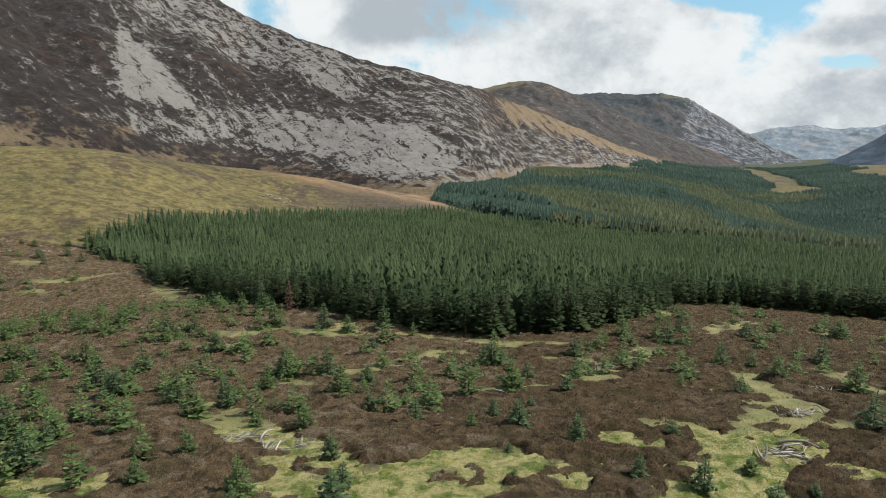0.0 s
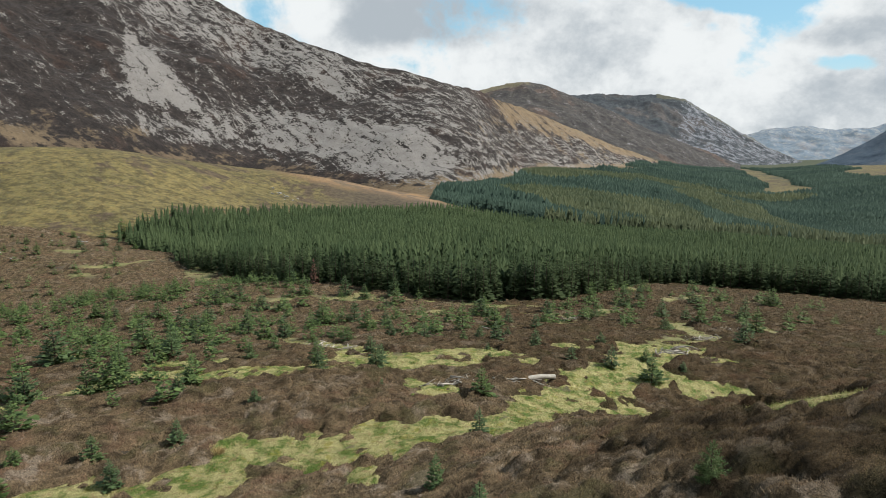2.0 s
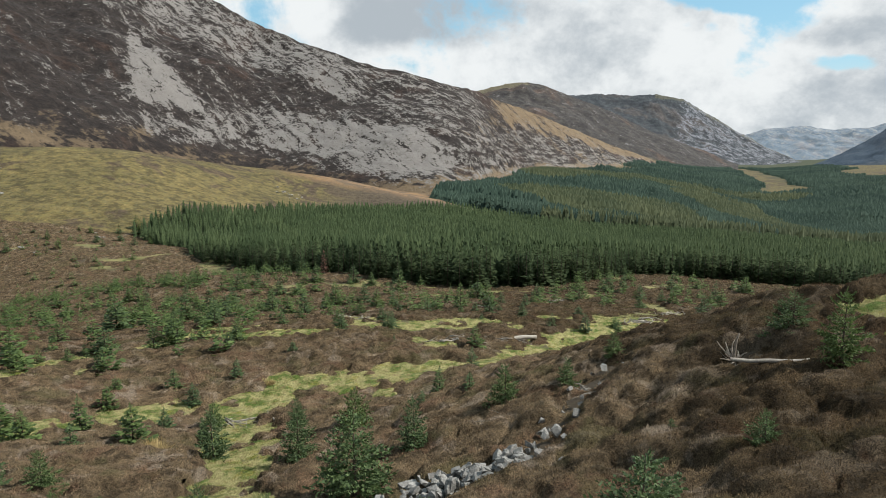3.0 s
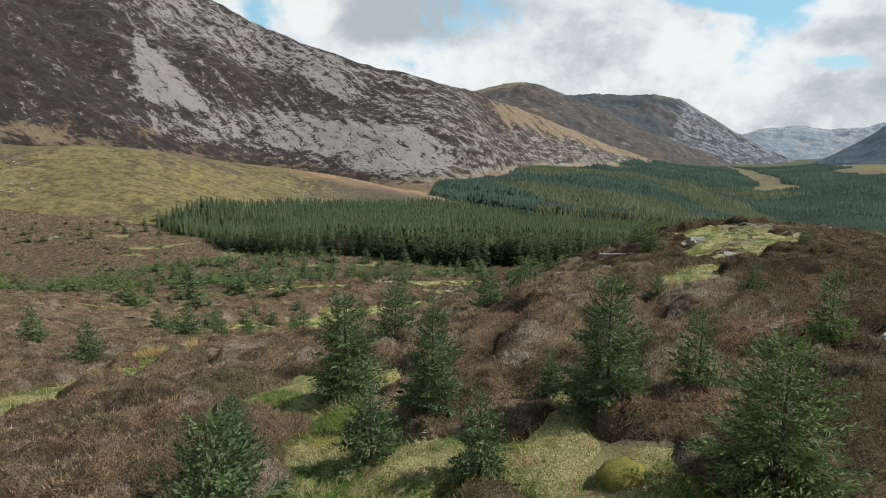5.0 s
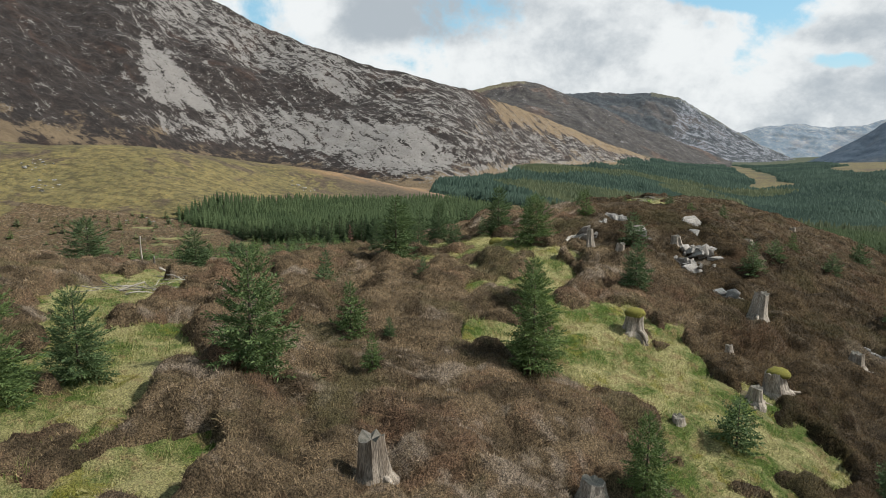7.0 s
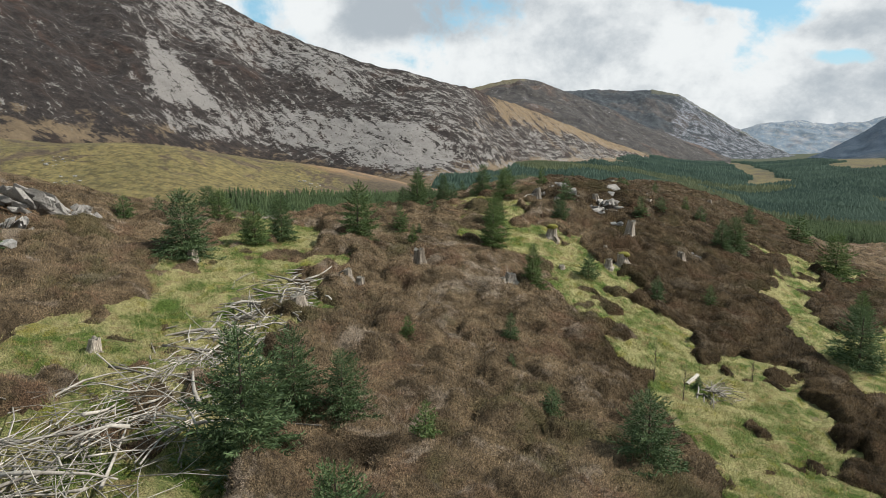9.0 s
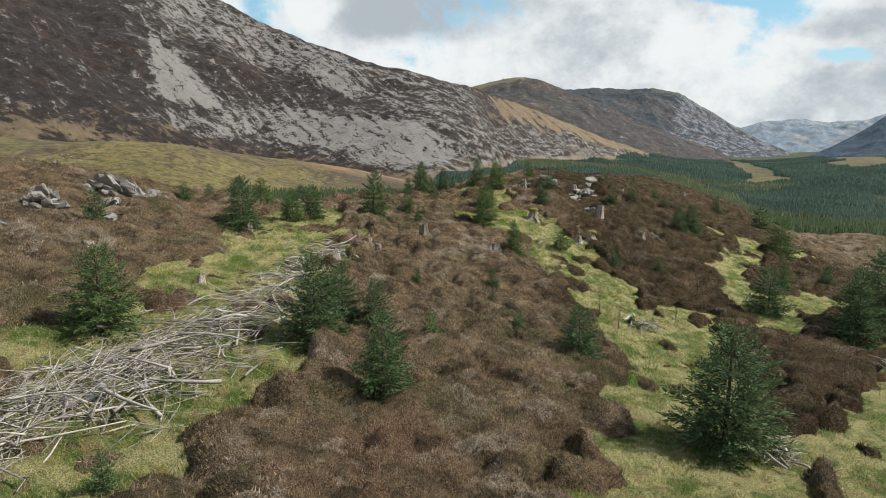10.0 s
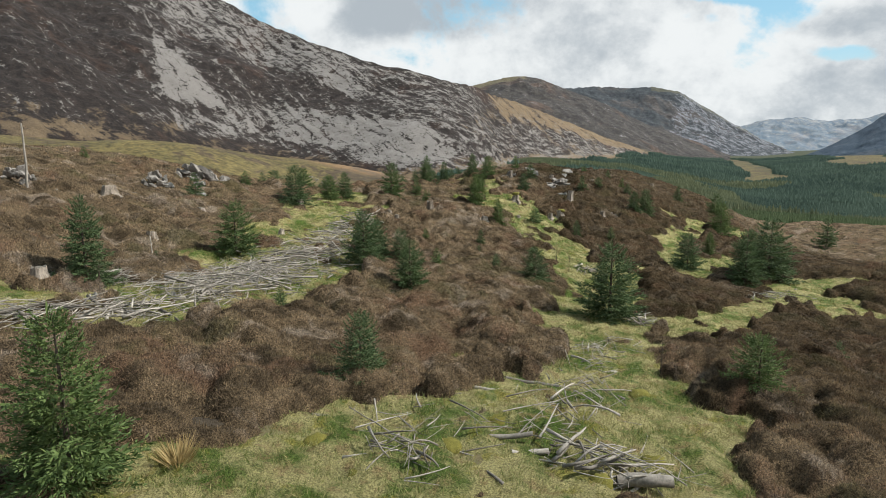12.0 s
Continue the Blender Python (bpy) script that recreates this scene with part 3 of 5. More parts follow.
def screes(b, s):
    """How much bare stone lies on the hillside: a fan under a gully, a wide field low down, thin cover near the top."""
    v = 0.17 + 0.17 * smooth(b, -0.57, -0.43) + 0.08 * smooth(b, -0.30, -0.05)
    mid, half = -0.472 + (0.48 - s) * 0.19, 0.006 + np.maximum(0.46 - s, 0) * 0.20
    v = v + 0.36 * smooth(np.abs(b - mid) / half, 1.2, 0.8) * smooth(s, 0.165, 0.20) * smooth(s, 0.60, 0.44)
    upper = np.interp(b, (-0.40, -0.33, -0.267, -0.16, -0.057, -0.013, 0.03), (0.12, 0.26, 0.34, 0.38, 0.47, 0.36, 0.24))
    lower = np.interp(b, (-0.40, -0.29, -0.197, -0.127, -0.05, 0.03), (0.06, 0.10, 0.14, 0.085, 0.12, 0.20))
    field_ = smooth(s - lower, -0.03, 0.04) * smooth(upper - s, -0.03, 0.04)
    v = v + field_ * (0.12 + 0.15 * smooth(b, -0.30, -0.24)) * smooth(b, -0.41, -0.36) * smooth(b, 0.04, 0.0)
    v = v + 0.17 * smooth(s, 0.52, 0.72) * smooth(b, -0.52, -0.44) * smooth(b, -0.10, -0.18) + 0.3 * blob(b, s, -0.17, 0.66, 0.022, 0.05, -0.3)
    v = v + 0.16 * blob(b, s, -0.41, 0.10, 0.06, 0.05, -0.2) + 0.22 * blob(b, s, -0.64, 0.05, 0.03, 0.05, -0.3) + 0.06 * blob(b, s, -0.36, 0.17, 0.04, 0.05, -0.2)
    v = v - 0.16 * blob(b, s, -0.33, 0.45, 0.06, 0.09, -0.3) - 0.16 * blob(b, s, -0.15, 0.55, 0.08, 0.06, -0.4) - 0.12 * blob(b, s, -0.24, 0.52, 0.04, 0.10, -0.3) - 0.10 * blob(b, s, -0.37, 0.33, 0.025, 0.10, -0.3)
    return v - 0.22 * smooth(s, 0.5, 0.8) * smooth(b, 0.03, 0.10) - 0.40 * smooth(s, 0.08, 0.01) - 0.10 * smooth(s, 0.90, 1.0)


def bracken_low(b, s):
    return 0.50 * smooth(s, 0.20, 0.01) + 0.36 * smooth(b, -0.12, 0.08) * smooth(s, 0.85, 0.6) + 0.62 * smooth(s, 0.55, 0.85) * smooth(b, 0.03, 0.10)


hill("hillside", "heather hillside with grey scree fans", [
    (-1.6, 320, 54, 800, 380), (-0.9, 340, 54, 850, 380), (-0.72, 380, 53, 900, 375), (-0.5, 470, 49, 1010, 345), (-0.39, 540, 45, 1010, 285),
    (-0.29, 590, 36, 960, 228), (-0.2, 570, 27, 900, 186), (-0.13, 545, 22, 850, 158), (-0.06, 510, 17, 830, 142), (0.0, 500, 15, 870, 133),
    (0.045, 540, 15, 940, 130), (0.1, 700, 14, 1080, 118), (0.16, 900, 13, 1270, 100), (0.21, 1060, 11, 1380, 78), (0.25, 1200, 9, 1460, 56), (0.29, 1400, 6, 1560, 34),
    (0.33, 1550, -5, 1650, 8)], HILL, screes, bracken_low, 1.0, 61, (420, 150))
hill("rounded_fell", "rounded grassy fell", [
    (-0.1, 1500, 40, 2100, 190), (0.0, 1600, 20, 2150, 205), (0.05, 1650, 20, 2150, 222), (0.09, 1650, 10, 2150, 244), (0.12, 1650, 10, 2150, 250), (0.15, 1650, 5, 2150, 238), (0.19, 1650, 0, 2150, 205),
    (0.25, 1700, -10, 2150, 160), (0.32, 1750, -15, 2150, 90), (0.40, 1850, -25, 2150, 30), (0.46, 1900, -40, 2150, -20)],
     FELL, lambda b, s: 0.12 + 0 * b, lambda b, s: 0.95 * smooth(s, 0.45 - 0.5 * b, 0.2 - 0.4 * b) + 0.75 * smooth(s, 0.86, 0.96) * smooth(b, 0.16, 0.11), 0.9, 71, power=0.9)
# Its dark front carries cloud shade in the colour; the sunlit top is paler.
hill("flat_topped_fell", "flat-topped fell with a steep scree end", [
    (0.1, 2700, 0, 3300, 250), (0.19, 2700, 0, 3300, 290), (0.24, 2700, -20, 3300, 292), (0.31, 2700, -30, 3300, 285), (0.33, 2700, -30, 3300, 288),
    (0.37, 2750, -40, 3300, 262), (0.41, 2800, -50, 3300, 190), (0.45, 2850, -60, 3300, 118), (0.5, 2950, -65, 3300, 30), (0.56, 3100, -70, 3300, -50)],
     CLOUDED_FELL, lambda b, s: -0.12 + 0.55 * smooth(b, 0.32, 0.38), lambda b, s: 0.62 * smooth(s, 0.88, 0.97) * smooth(b, 0.30, 0.33), 1.3, 81, power=0.85)
hill("valley_head", "hills at the valley head, pale blue with haze", [
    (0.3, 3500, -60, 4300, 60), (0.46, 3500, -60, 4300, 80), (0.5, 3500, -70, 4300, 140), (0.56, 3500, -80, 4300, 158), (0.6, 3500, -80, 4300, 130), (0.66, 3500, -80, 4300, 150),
    (0.72, 3500, -80, 4300, 210), (0.9, 3500, -60, 4300, 320), (1.2, 3300, -60, 4000, 420)], HAZE_PALE, lambda b, s: 0.2 + 0.2 * smooth(s, 0.6, 0.9), lambda b, s: 0.2 + 0 * b, 1.0, 91)
hill("shaded_fell", "fell across the valley, dark blue with haze and shade", [
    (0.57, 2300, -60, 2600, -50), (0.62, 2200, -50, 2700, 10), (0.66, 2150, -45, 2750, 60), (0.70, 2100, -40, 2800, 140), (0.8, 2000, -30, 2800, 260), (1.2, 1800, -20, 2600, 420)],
     HAZE_BLUE, lambda b, s: 0.05 + 0 * b, lambda b, s: 0.6 * smooth(s, 0.4, 0.1), 0.8, 101)


# ---- conifers ----
def part(name, mesh, parent, label=""):
    ob = new(name, mesh)
    ob.parent = parent
    return tagged(ob, label)


def quads(name, corners, mat):
    """One mesh from loose four-cornered pieces, an array of n x 4 x 3."""
    mesh = bpy.data.meshes.new(name)
    put_mesh(mesh, corners.reshape(-1, 3), np.arange(len(corners) * 4).reshape(-1, 4))
    mesh.materials.append(mat)
    return mesh


def sprays(base, way, length, width, tilt):
    """Lozenges from base along way; all are arrays of n rows."""
    way = way / np.linalg.norm(way, axis=1, keepdims=True)
    side = np.cross(way, tilt)
    side /= np.maximum(np.linalg.norm(side, axis=1, keepdims=True), 1e-6)
    mid, half = base + way * (length * 0.45)[:, None], side * (width * 0.5)[:, None]
    return np.stack([base, mid + half, base + way * length[:, None], mid - half], 1)


def crown_mesh(name, seed, whorls, arms, twigs, spread=0.27, low=0.03, power=0.85, mat=None, ragged=0.25, fat=1.0):
    """The foliage of a conifer one metre high: whorls of arms that carry sprays on both sides."""
    r = np.random.RandomState(seed)
    base, way, length, width, tilt = [], [], [], [], []
    for k in range(whorls):
        z = low + (0.97 - low) * (k + r.uniform(-0.3, 0.3)) / whorls
        reach = spread * max(1 - z, 0.0) ** power * r.uniform(0.85, 1.1) + 0.012
        turn = r.uniform(0, 6.28)
        for a in range(arms):
            az = turn + 6.283 * a / arms + r.uniform(-0.35, 0.35)
            ln = reach * r.uniform(1 - ragged * 1.6, 1 + ragged)
            rise = r.uniform(-0.12, 0.25) + 0.5 * z * z
            out = np.array([math.cos(az), math.sin(az), rise])
            side = np.array([-math.sin(az), math.cos(az), 0.0])
            root = np.array([0, 0, z])
            for j in range(twigs):
                s = 0.22 + 0.70 * (j + r.uniform(0, 0.6)) / twigs
                at = root + out * ln * s + np.array([0, 0, -0.25 * ln * s * (1 - s)])
                for hand in (-1, 1):
                    base.append(at)
                    way.append(out * 0.75 + side * hand * r.uniform(0.5, 1.1) + np.array([0, 0, r.uniform(-0.45, 0.45)]))
                    length.append(ln * r.uniform(0.26, 0.48) * (1.15 - 0.5 * s) + 0.010)
                    width.append(ln * 0.17 * fat * r.uniform(0.8, 1.3) + 0.006)
                    tilt.append((r.uniform(-0.6, 0.6), r.uniform(-0.6, 0.6), 1))
            base.append(root + out * ln * 0.5)
            way.append(out)
            length.append(ln * 0.55)
            width.append(ln * 0.17 * fat + 0.004)
            tilt.append((r.uniform(-0.4, 0.4), r.uniform(-0.4, 0.4), 1))
    for k in range(4):
        base.append((0, 0, 0.90 + 0.02 * k))
        way.append((r.uniform(-0.25, 0.25), r.uniform(-0.25, 0.25), 1))
        length.append(0.09)
        width.append(0.014 * fat)
        tilt.append((math.cos(k * 1.6), math.sin(k * 1.6), 0))
    arr = [np.array(v, float) for v in (base, way, length, width, tilt)]
    return quads(name, sprays(*arr), mat or NEEDLES)


def brush_crown(name, seed, whorls, arms, twigs, spread, low=0.03, power=0.8, mat=None, fat=1.0):
    """A near crown one metre high: arms that droop and turn up, each twig a brush of short needle sprays."""
    r = np.random.RandomState(seed)
    base, way, length, width = [], [], [], []
    lean = r.uniform(-0.03, 0.03, 2)
    for k in range(whorls):
        f = (k + r.uniform(-0.3, 0.3)) / whorls
        z = low + (0.96 - low) * f
        reach = spread * max(1 - z, 0.02) ** power * r.uniform(0.82, 1.12) + 0.015
        count = max(4, int(arms * (1 - 0.45 * f)))
        turn = r.uniform(0, 6.28)
        for a in range(count):
            az = turn + 6.283 * a / count + r.uniform(-0.4, 0.4)
            ln = reach * r.uniform(0.60, 1.18)
            tip_up = r.uniform(0.05, 0.35) + 0.7 * z * z
            sag = r.uniform(0.10, 0.45) * (1 - z)
            flat_way, side = np.array([math.cos(az), math.sin(az), 0.0]), np.array([-math.sin(az), math.cos(az), 0.0])
            root = np.array([lean[0] * z, lean[1] * z, z])
            n = max(2, int(twigs * (0.45 + 0.55 * ln / spread)))
            for j in range(n):
                q = 0.15 + 0.80 * (j + r.uniform(0, 0.7)) / n
                at = root + flat_way * ln * q + np.array([0, 0, ln * (tip_up * q * q - sag * q)])
                out = flat_way + np.array([0, 0, 2 * tip_up * q - sag])
                for hand in (-1, 0, 1):
                    if hand == 0 and j % 2:
                        continue
                    way_ = out * (0.75 + 0.5 * q) + side * hand * r.uniform(0.55, 1.15) + np.array([0, 0, r.uniform(-0.35, 0.30)])
                    way_ /= np.linalg.norm(way_)
                    full = ln * (0.44 - 0.24 * q) * r.uniform(0.6, 1.15) + 0.018
                    for part_of in (0.0, 0.33, 0.62):
                        base.append(at + way_ * full * part_of)
                        way.append(way_ + r.normal(0, 0.38, 3))
                        length.append(full * r.uniform(0.34, 0.52))
                        width.append((0.0065 + full * 0.06) * fat * r.uniform(0.7, 1.3))
    for k in range(10):
        base.append((lean[0], lean[1], 0.86 + 0.012 * k))
        way.append((r.uniform(-0.5, 0.5), r.uniform(-0.5, 0.5), 1))
        length.append(0.05)
        width.append(0.012)
    arr = [np.array(v, float) for v in (base, way, length, width)]
    return quads(name, sprays(*arr, r.normal(0, 1, (len(base), 3))), mat or NEEDLES)


def trunk_mesh(name, radius, top, mat=None, sides=6):
    mesh = bpy.data.meshes.new(name)
    bm = bmesh.new()
    rings = []
    for k in range(5):
        f = k / 4
        rad = radius * (1 - 0.9 * f) * (1.35 if k == 0 else 1)
        rings.append([bm.verts.new((rad * math.cos(6.283 * i / sides), rad * math.sin(6.283 * i / sides), -0.06 + (top + 0.06) * f)) for i in range(sides)])
    for a, b in zip(rings, rings[1:]):
        for i in range(sides):
            bm.faces.new((a[i], a[(i + 1) % sides], b[(i + 1) % sides], b[i]))
    bm.faces.new(rings[-1])
    bm.to_mesh(mesh)
    bm.free()
    mesh.materials.append(mat or BARK)
    return mesh


def tree_kind(name, label, category, group, crown, trunk):
    ob = new(name)
    tagged(ob, label, category, group)
    part("trunk", trunk, ob)
    part("crown", crown, ob)
    return ob


def stand(x, y, h, wide=1.0, turn=0.0, sink=0.0):
    return pose(x, y, float(height(x, y)) - sink, 0, 0, turn) @ Matrix.Diagonal((h * wide, h * wide, h, 1))


young_trunk = trunk_mesh("trunk", 0.022, 0.95)
fine_kinds = [tree_kind("spruce_sapling", "young bushy green spruce among heather", "tree", "young spruces",
                        brush_crown("crown", 180 + i, 22 - i, 10, 12, 0.34 + 0.045 * i, power=0.72), young_trunk) for i in range(4)]
near_kinds = [tree_kind("spruce_sapling", "small green spruce among heather", "tree", "young spruces",
                        brush_crown("crown", 200 + i, 14, 8, 7, 0.36 + 0.05 * (i % 3), power=0.72, fat=2.2), young_trunk) for i in range(5)]
far_kinds = [tree_kind("spruce_sapling", "small dark green spruce on the cleared slope", "tree", "young spruces",
                       crown_mesh("crown", 300 + i, 12, 6, 3, 0.37 + 0.05 * (i % 3), fat=1.6), young_trunk) for i in range(4)]
KNOLL_TREES_A = [  # x, y, height
    (-5.0, -40.1, 2.3), (-1.9, -35.8, 1.5), (6.6, -34.4, 1.6), (-4.9, -30.2, 0.7), (-10.2, -30.4, 2.4), (-9.6, -27.4, 0.5),
    (5.5, -26.2, 2.7), (-1.5, -25.6, 1.9), (-8.1, -24.2, 2.05), (-3.5, -22.7, 2.3), (-3.1, -20.9, 1.7), (3.6, -21.1, 1.6), (-0.6, -21.6, 1.0),
    (-2.2, -20.9, 1.4), (2.1, -19.2, 0.7), (1.6, -15.2, 0.8), (1.4, -17.3, 0.5), (-1.2, -16.3, 0.6), (6.6, -16.1, 0.4), (15.7, -14.8, 2.9),
    (-13.1, -15.0, 1.3), (17.6, -13.5, 3.4), (13.7, -12.0, 2.1), (-8.6, -12.1, 2.2),
]
KNOLL_TREES_B = [  # x, y, height
    (-21.0, -10.9, 0.7), (2.9, -10.3, 1.6), (-7.1, -9.7, 1.5), (8.0, -8.5, 1.0), (10.3, -7.9, 0.9), (-6.4, -8.6, 1.6),
    (17.0, -7.0, 1.5), (22.0, 2.8, 2.7), (26.9, 15.5, 2.2), (11.6, -29.3, 0.8), (-9.3, -7.0, 1.6), (5.5, -7.7, 1.0), (-3.6, -8.0, 2.3), (-12.9, -7.5, 1.0), (-1.5, -7.3, 0.7), (-2.1, -5.9, 1.2), (-3.1, -3.6, 1.0),
    (19.7, -6.2, 1.4), (1.8, -6.1, 2.0), (-12.3, -5.7, 1.0), (-1.3, -5.6, 0.4), (2.2, -3.0, 1.4), (-3.4, -1.8, 1.05),
    (-0.7, -1.0, 0.75), (14.0, -0.3, 1.8), (5.6, -0.7, 1.4),
]
BROW_TREES_A = [  # x, y, height
    (15.2, 0.8, 2.0), (-5.9, 1.7, 0.8), (-1.7, 1.8, 2.3), (10.7, 2.6, 1.1), (-6.3, 3.5, 0.7), (3.3, 3.9, 1.75),
    (6.6, 3.0, 1.3), (15.0, 5.0, 1.2), (0.3, 4.9, 1.1), (2.1, 6.1, 1.9), (-2.7, 5.0, 1.4), (12.4, 4.4, 1.0),
    (-1.1, 5.8, 1.1), (-10.3, 6.5, 1.7), (-14.8, 6.7, 2.1), (1.5, 7.0, 0.7), (3.3, 6.0, 1.35), (-0.3, 7.0, 1.7), (-1.9, 8.8, 1.9),
    (15.6, 9.0, 1.0), (5.9, 7.4, 1.2), (6.3, 10.7, 0.7), (4.5, 11.2, 0.6), (4.9, 10.6, 0.5), (8.5, 10.9, 0.6), (1.1, 13.8, 1.2), (2.0, 14.9, 1.0), (-1.3, 12.8, 1.5),
]
BROW_TREES_B = [  # x, y, height
    (37.7, 14.2, 3.2), (13.5, 15.5, 0.8), (23.2, 15.7, 1.6), (17.0, 19.3, 1.0), (15.9, 25.5, 1.1), (-12.4, 18.8, 1.6), (-15.2, 33.8, 2.2), (-19.5, 26.5, 2.0),
    (-2.4, 31.9, 2.7), (-5.4, 37.4, 2.2), (-9.8, 40.1, 2.1), (-6.3, 29.9, 1.5), (-4.1, 28.9, 1.4), (-0.2, 26.8, 1.2), (3.3, 23.6, 2.0), (7.1, 27.3, 1.1), (10.9, 30.9, 2.2),
    (4.8, 36.9, 1.2), (2.6, 37.6, 1.7), (-13.5, 34.5, 1.7), (7.0, 38.8, 1.1), (-10.6, 30.7, 1.3), (-9.7, 31.3, 0.9), (-18.0, 37.5, 1.3), (-0.8, 35.2, 2.1), (6.1, 29.9, 0.5), (11.3, 34.0, 1.5), (-7.1, 44.3, 1.7), (-3.8, 41.7, 2.1), (-12.0, 46.0, 1.5),
]
SLOPE_TREES_A = [  # x, y, height
    (-13.6, 54.7, 1.3), (-17.1, 53.0, 1.3), (-18.3, 44.7, 1.7), (-19.5, 42.2, 1.3), (-14.7, 42.9, 1.8), (-22.2, 65.6, 2.0), (-19.5, 49.4, 1.2),
    (-15.0, 50.7, 1.2), (-14.6, 46.0, 1.1), (-21.4, 43.3, 1.5), (-4.7, 67.8, 1.4), (-8.4, 65.7, 1.4), (0.0, 46.2, 1.2), (2.0, 52.8, 1.3), (-20.2, 51.8, 1.1),
    (-27.2, 58.5, 1.1), (-16.5, 61.7, 1.1), (-11.0, 59.5, 0.8), (2.6, 61.3, 1.8), (-26.2, 61.6, 2.0), (-24.4, 57.7, 1.2), (-16.5, 41.0, 1.2), (-11.6, 43.6, 1.0), (1.4, 42.0, 1.0), (-0.8, 42.8, 0.8),
]
SLOPE_TREES_B = [  # x, y, height
    (-3.7, 62.2, 0.6), (-22.9, 62.7, 1.9), (-16.4, 63.1, 1.2), (-32.6, 66.0, 1.8), (-23.3, 67.7, 2.1), (-9.1, 68.6, 1.7),
    (15.8, 68.9, 1.9), (-4.5, 69.6, 1.2), (-14.5, 69.8, 1.4), (-11.5, 70.4, 0.5), (3.8, 71.0, 0.6), (19.0, 71.2, 0.7),
    (13.4, 71.3, 1.5), (-30.6, 71.7, 3.6), (10.4, 72.1, 1.2), (-21.6, 72.4, 2.4), (16.7, 73.2, 0.9), (-5.8, 73.6, 1.3),
    (-13.9, 74.2, 1.6), (3.9, 74.6, 0.6),
]
LOWER_TREES_A = [  # x, y, height
    (-22.9, 76.2, 1.9), (8.3, 77.6, 1.4), (14.2, 78.0, 1.1), (-27.0, 78.8, 3.0), (2.0, 79.3, 1.1), (-8.6, 79.3, 1.6),
    (5.1, 80.0, 1.7), (28.4, 80.8, 2.4), (-1.6, 81.0, 1.5), (-12.2, 81.1, 1.1), (-23.6, 81.9, 1.4), (3.7, 83.0, 1.2),
    (-25.9, 83.5, 1.2), (-17.6, 84.1, 2.2), (15.9, 84.9, 0.5), (-5.1, 85.0, 1.3), (6.7, 86.1, 0.8), (-16.5, 87.6, 2.2),
]
LOWER_TREES_B = [  # x, y, height
    (-20.4, 87.9, 3.1), (2.2, 89.5, 3.2), (-33.4, 90.6, 1.4), (-8.2, 90.6, 2.3), (10.3, 90.7, 1.6), (5.8, 91.2, 2.5),
    (24.9, 91.7, 1.5), (-27.7, 92.3, 2.4), (-14.9, 93.1, 2.2), (-6.5, 94.3, 1.8), (36.5, 94.8, 2.6), (-28.1, 95.5, 2.1),
    (7.8, 96.3, 1.6), (12.2, 96.5, 1.8), (-31.3, 96.6, 3.3), (-10.7, 97.9, 3.1), (31.5, 98.4, 2.3), (-14.9, 99.5, 2.6),
]
EDGE_TREES_A = [  # x, y, height
    (-42.1, 100.4, 2.3), (-34.6, 100.5, 1.8), (19.3, 101.2, 2.0), (4.9, 101.4, 2.6), (-30.2, 102.3, 2.6), (-40.3, 104.1, 2.4),
    (32.0, 104.3, 1.8), (28.9, 104.6, 2.3), (41.4, 107.7, 4.7), (14.3, 107.7, 1.9), (-39.2, 107.9, 2.5), (-25.0, 108.6, 2.4),
    (-45.9, 109.0, 1.9), (-7.8, 109.2, 1.5), (-49.0, 109.8, 2.0), (-33.5, 115.6, 2.8), (27.5, 116.5, 3.2),
]
EDGE_TREES_B = [  # x, y, height
    (-31.4, 118.3, 2.4), (-12.1, 118.4, 2.0), (-7.6, 119.5, 2.9), (27.2, 119.8, 2.2), (23.0, 120.1, 2.8), (-15.4, 120.5, 6.7),
    (-36.6, 121.0, 1.5), (-22.1, 121.5, 4.9), (-57.5, 121.9, 2.3), (40.2, 122.6, 2.3), (-53.8, 123.3, 2.7), (-43.8, 124.1, 2.7),
    (-49.1, 124.5, 2.4), (32.4, 124.9, 2.4), (-28.0, 126.7, 2.0), (55.4, 126.9, 5.3), (-55.4, 150.7, 2.6),
]

rt = random.Random(4)


def plant(kinds, rows):
    """Copies of the kinds at the places."""
    places = {}
    for x, y, h in rows:
        places.setdefault(rt.choice(kinds), []).append(stand(x, y, h, rt.uniform(0.88, 1.2), rt.uniform(0, 360), 0.05))
    for k, spots in places.items():
        for m in spots:
            copy_thing(k, m)


def clear(kinds):
    """Take the patterns away once all their copies stand."""
    for k in kinds:
        for o in (*k.children_recursive, k):
            bpy.data.objects.remove(o)


knoll_rows = [(x, y, h * 1.04) for x, y, h in KNOLL_TREES_A + KNOLL_TREES_B + BROW_TREES_A + BROW_TREES_B]
plant(fine_kinds, [row for row in knoll_rows if row[2] > 1.45 and row[1] < 10])
plant(near_kinds, [row for row in knoll_rows if row[2] <= 1.45 or row[1] >= 10])
wild = np.random.RandomState(17)
extra = []
for x0, x1, y0, y1, count in ((-75, -20, 82, 158, 330), (-30, 8, 84, 118, 60), (12, 62, 92, 148, 85), (-46, -16, 55, 84, 80), (-130, -75, 135, 196, 90)):
    for _ in range(count):
        x, y = wild.uniform(x0, x1), wild.uniform(y0, y1)
        if not bool(inside(x, y, PLANTATION)):
            extra.append((x, y, wild.uniform(1.0, 2.9)))
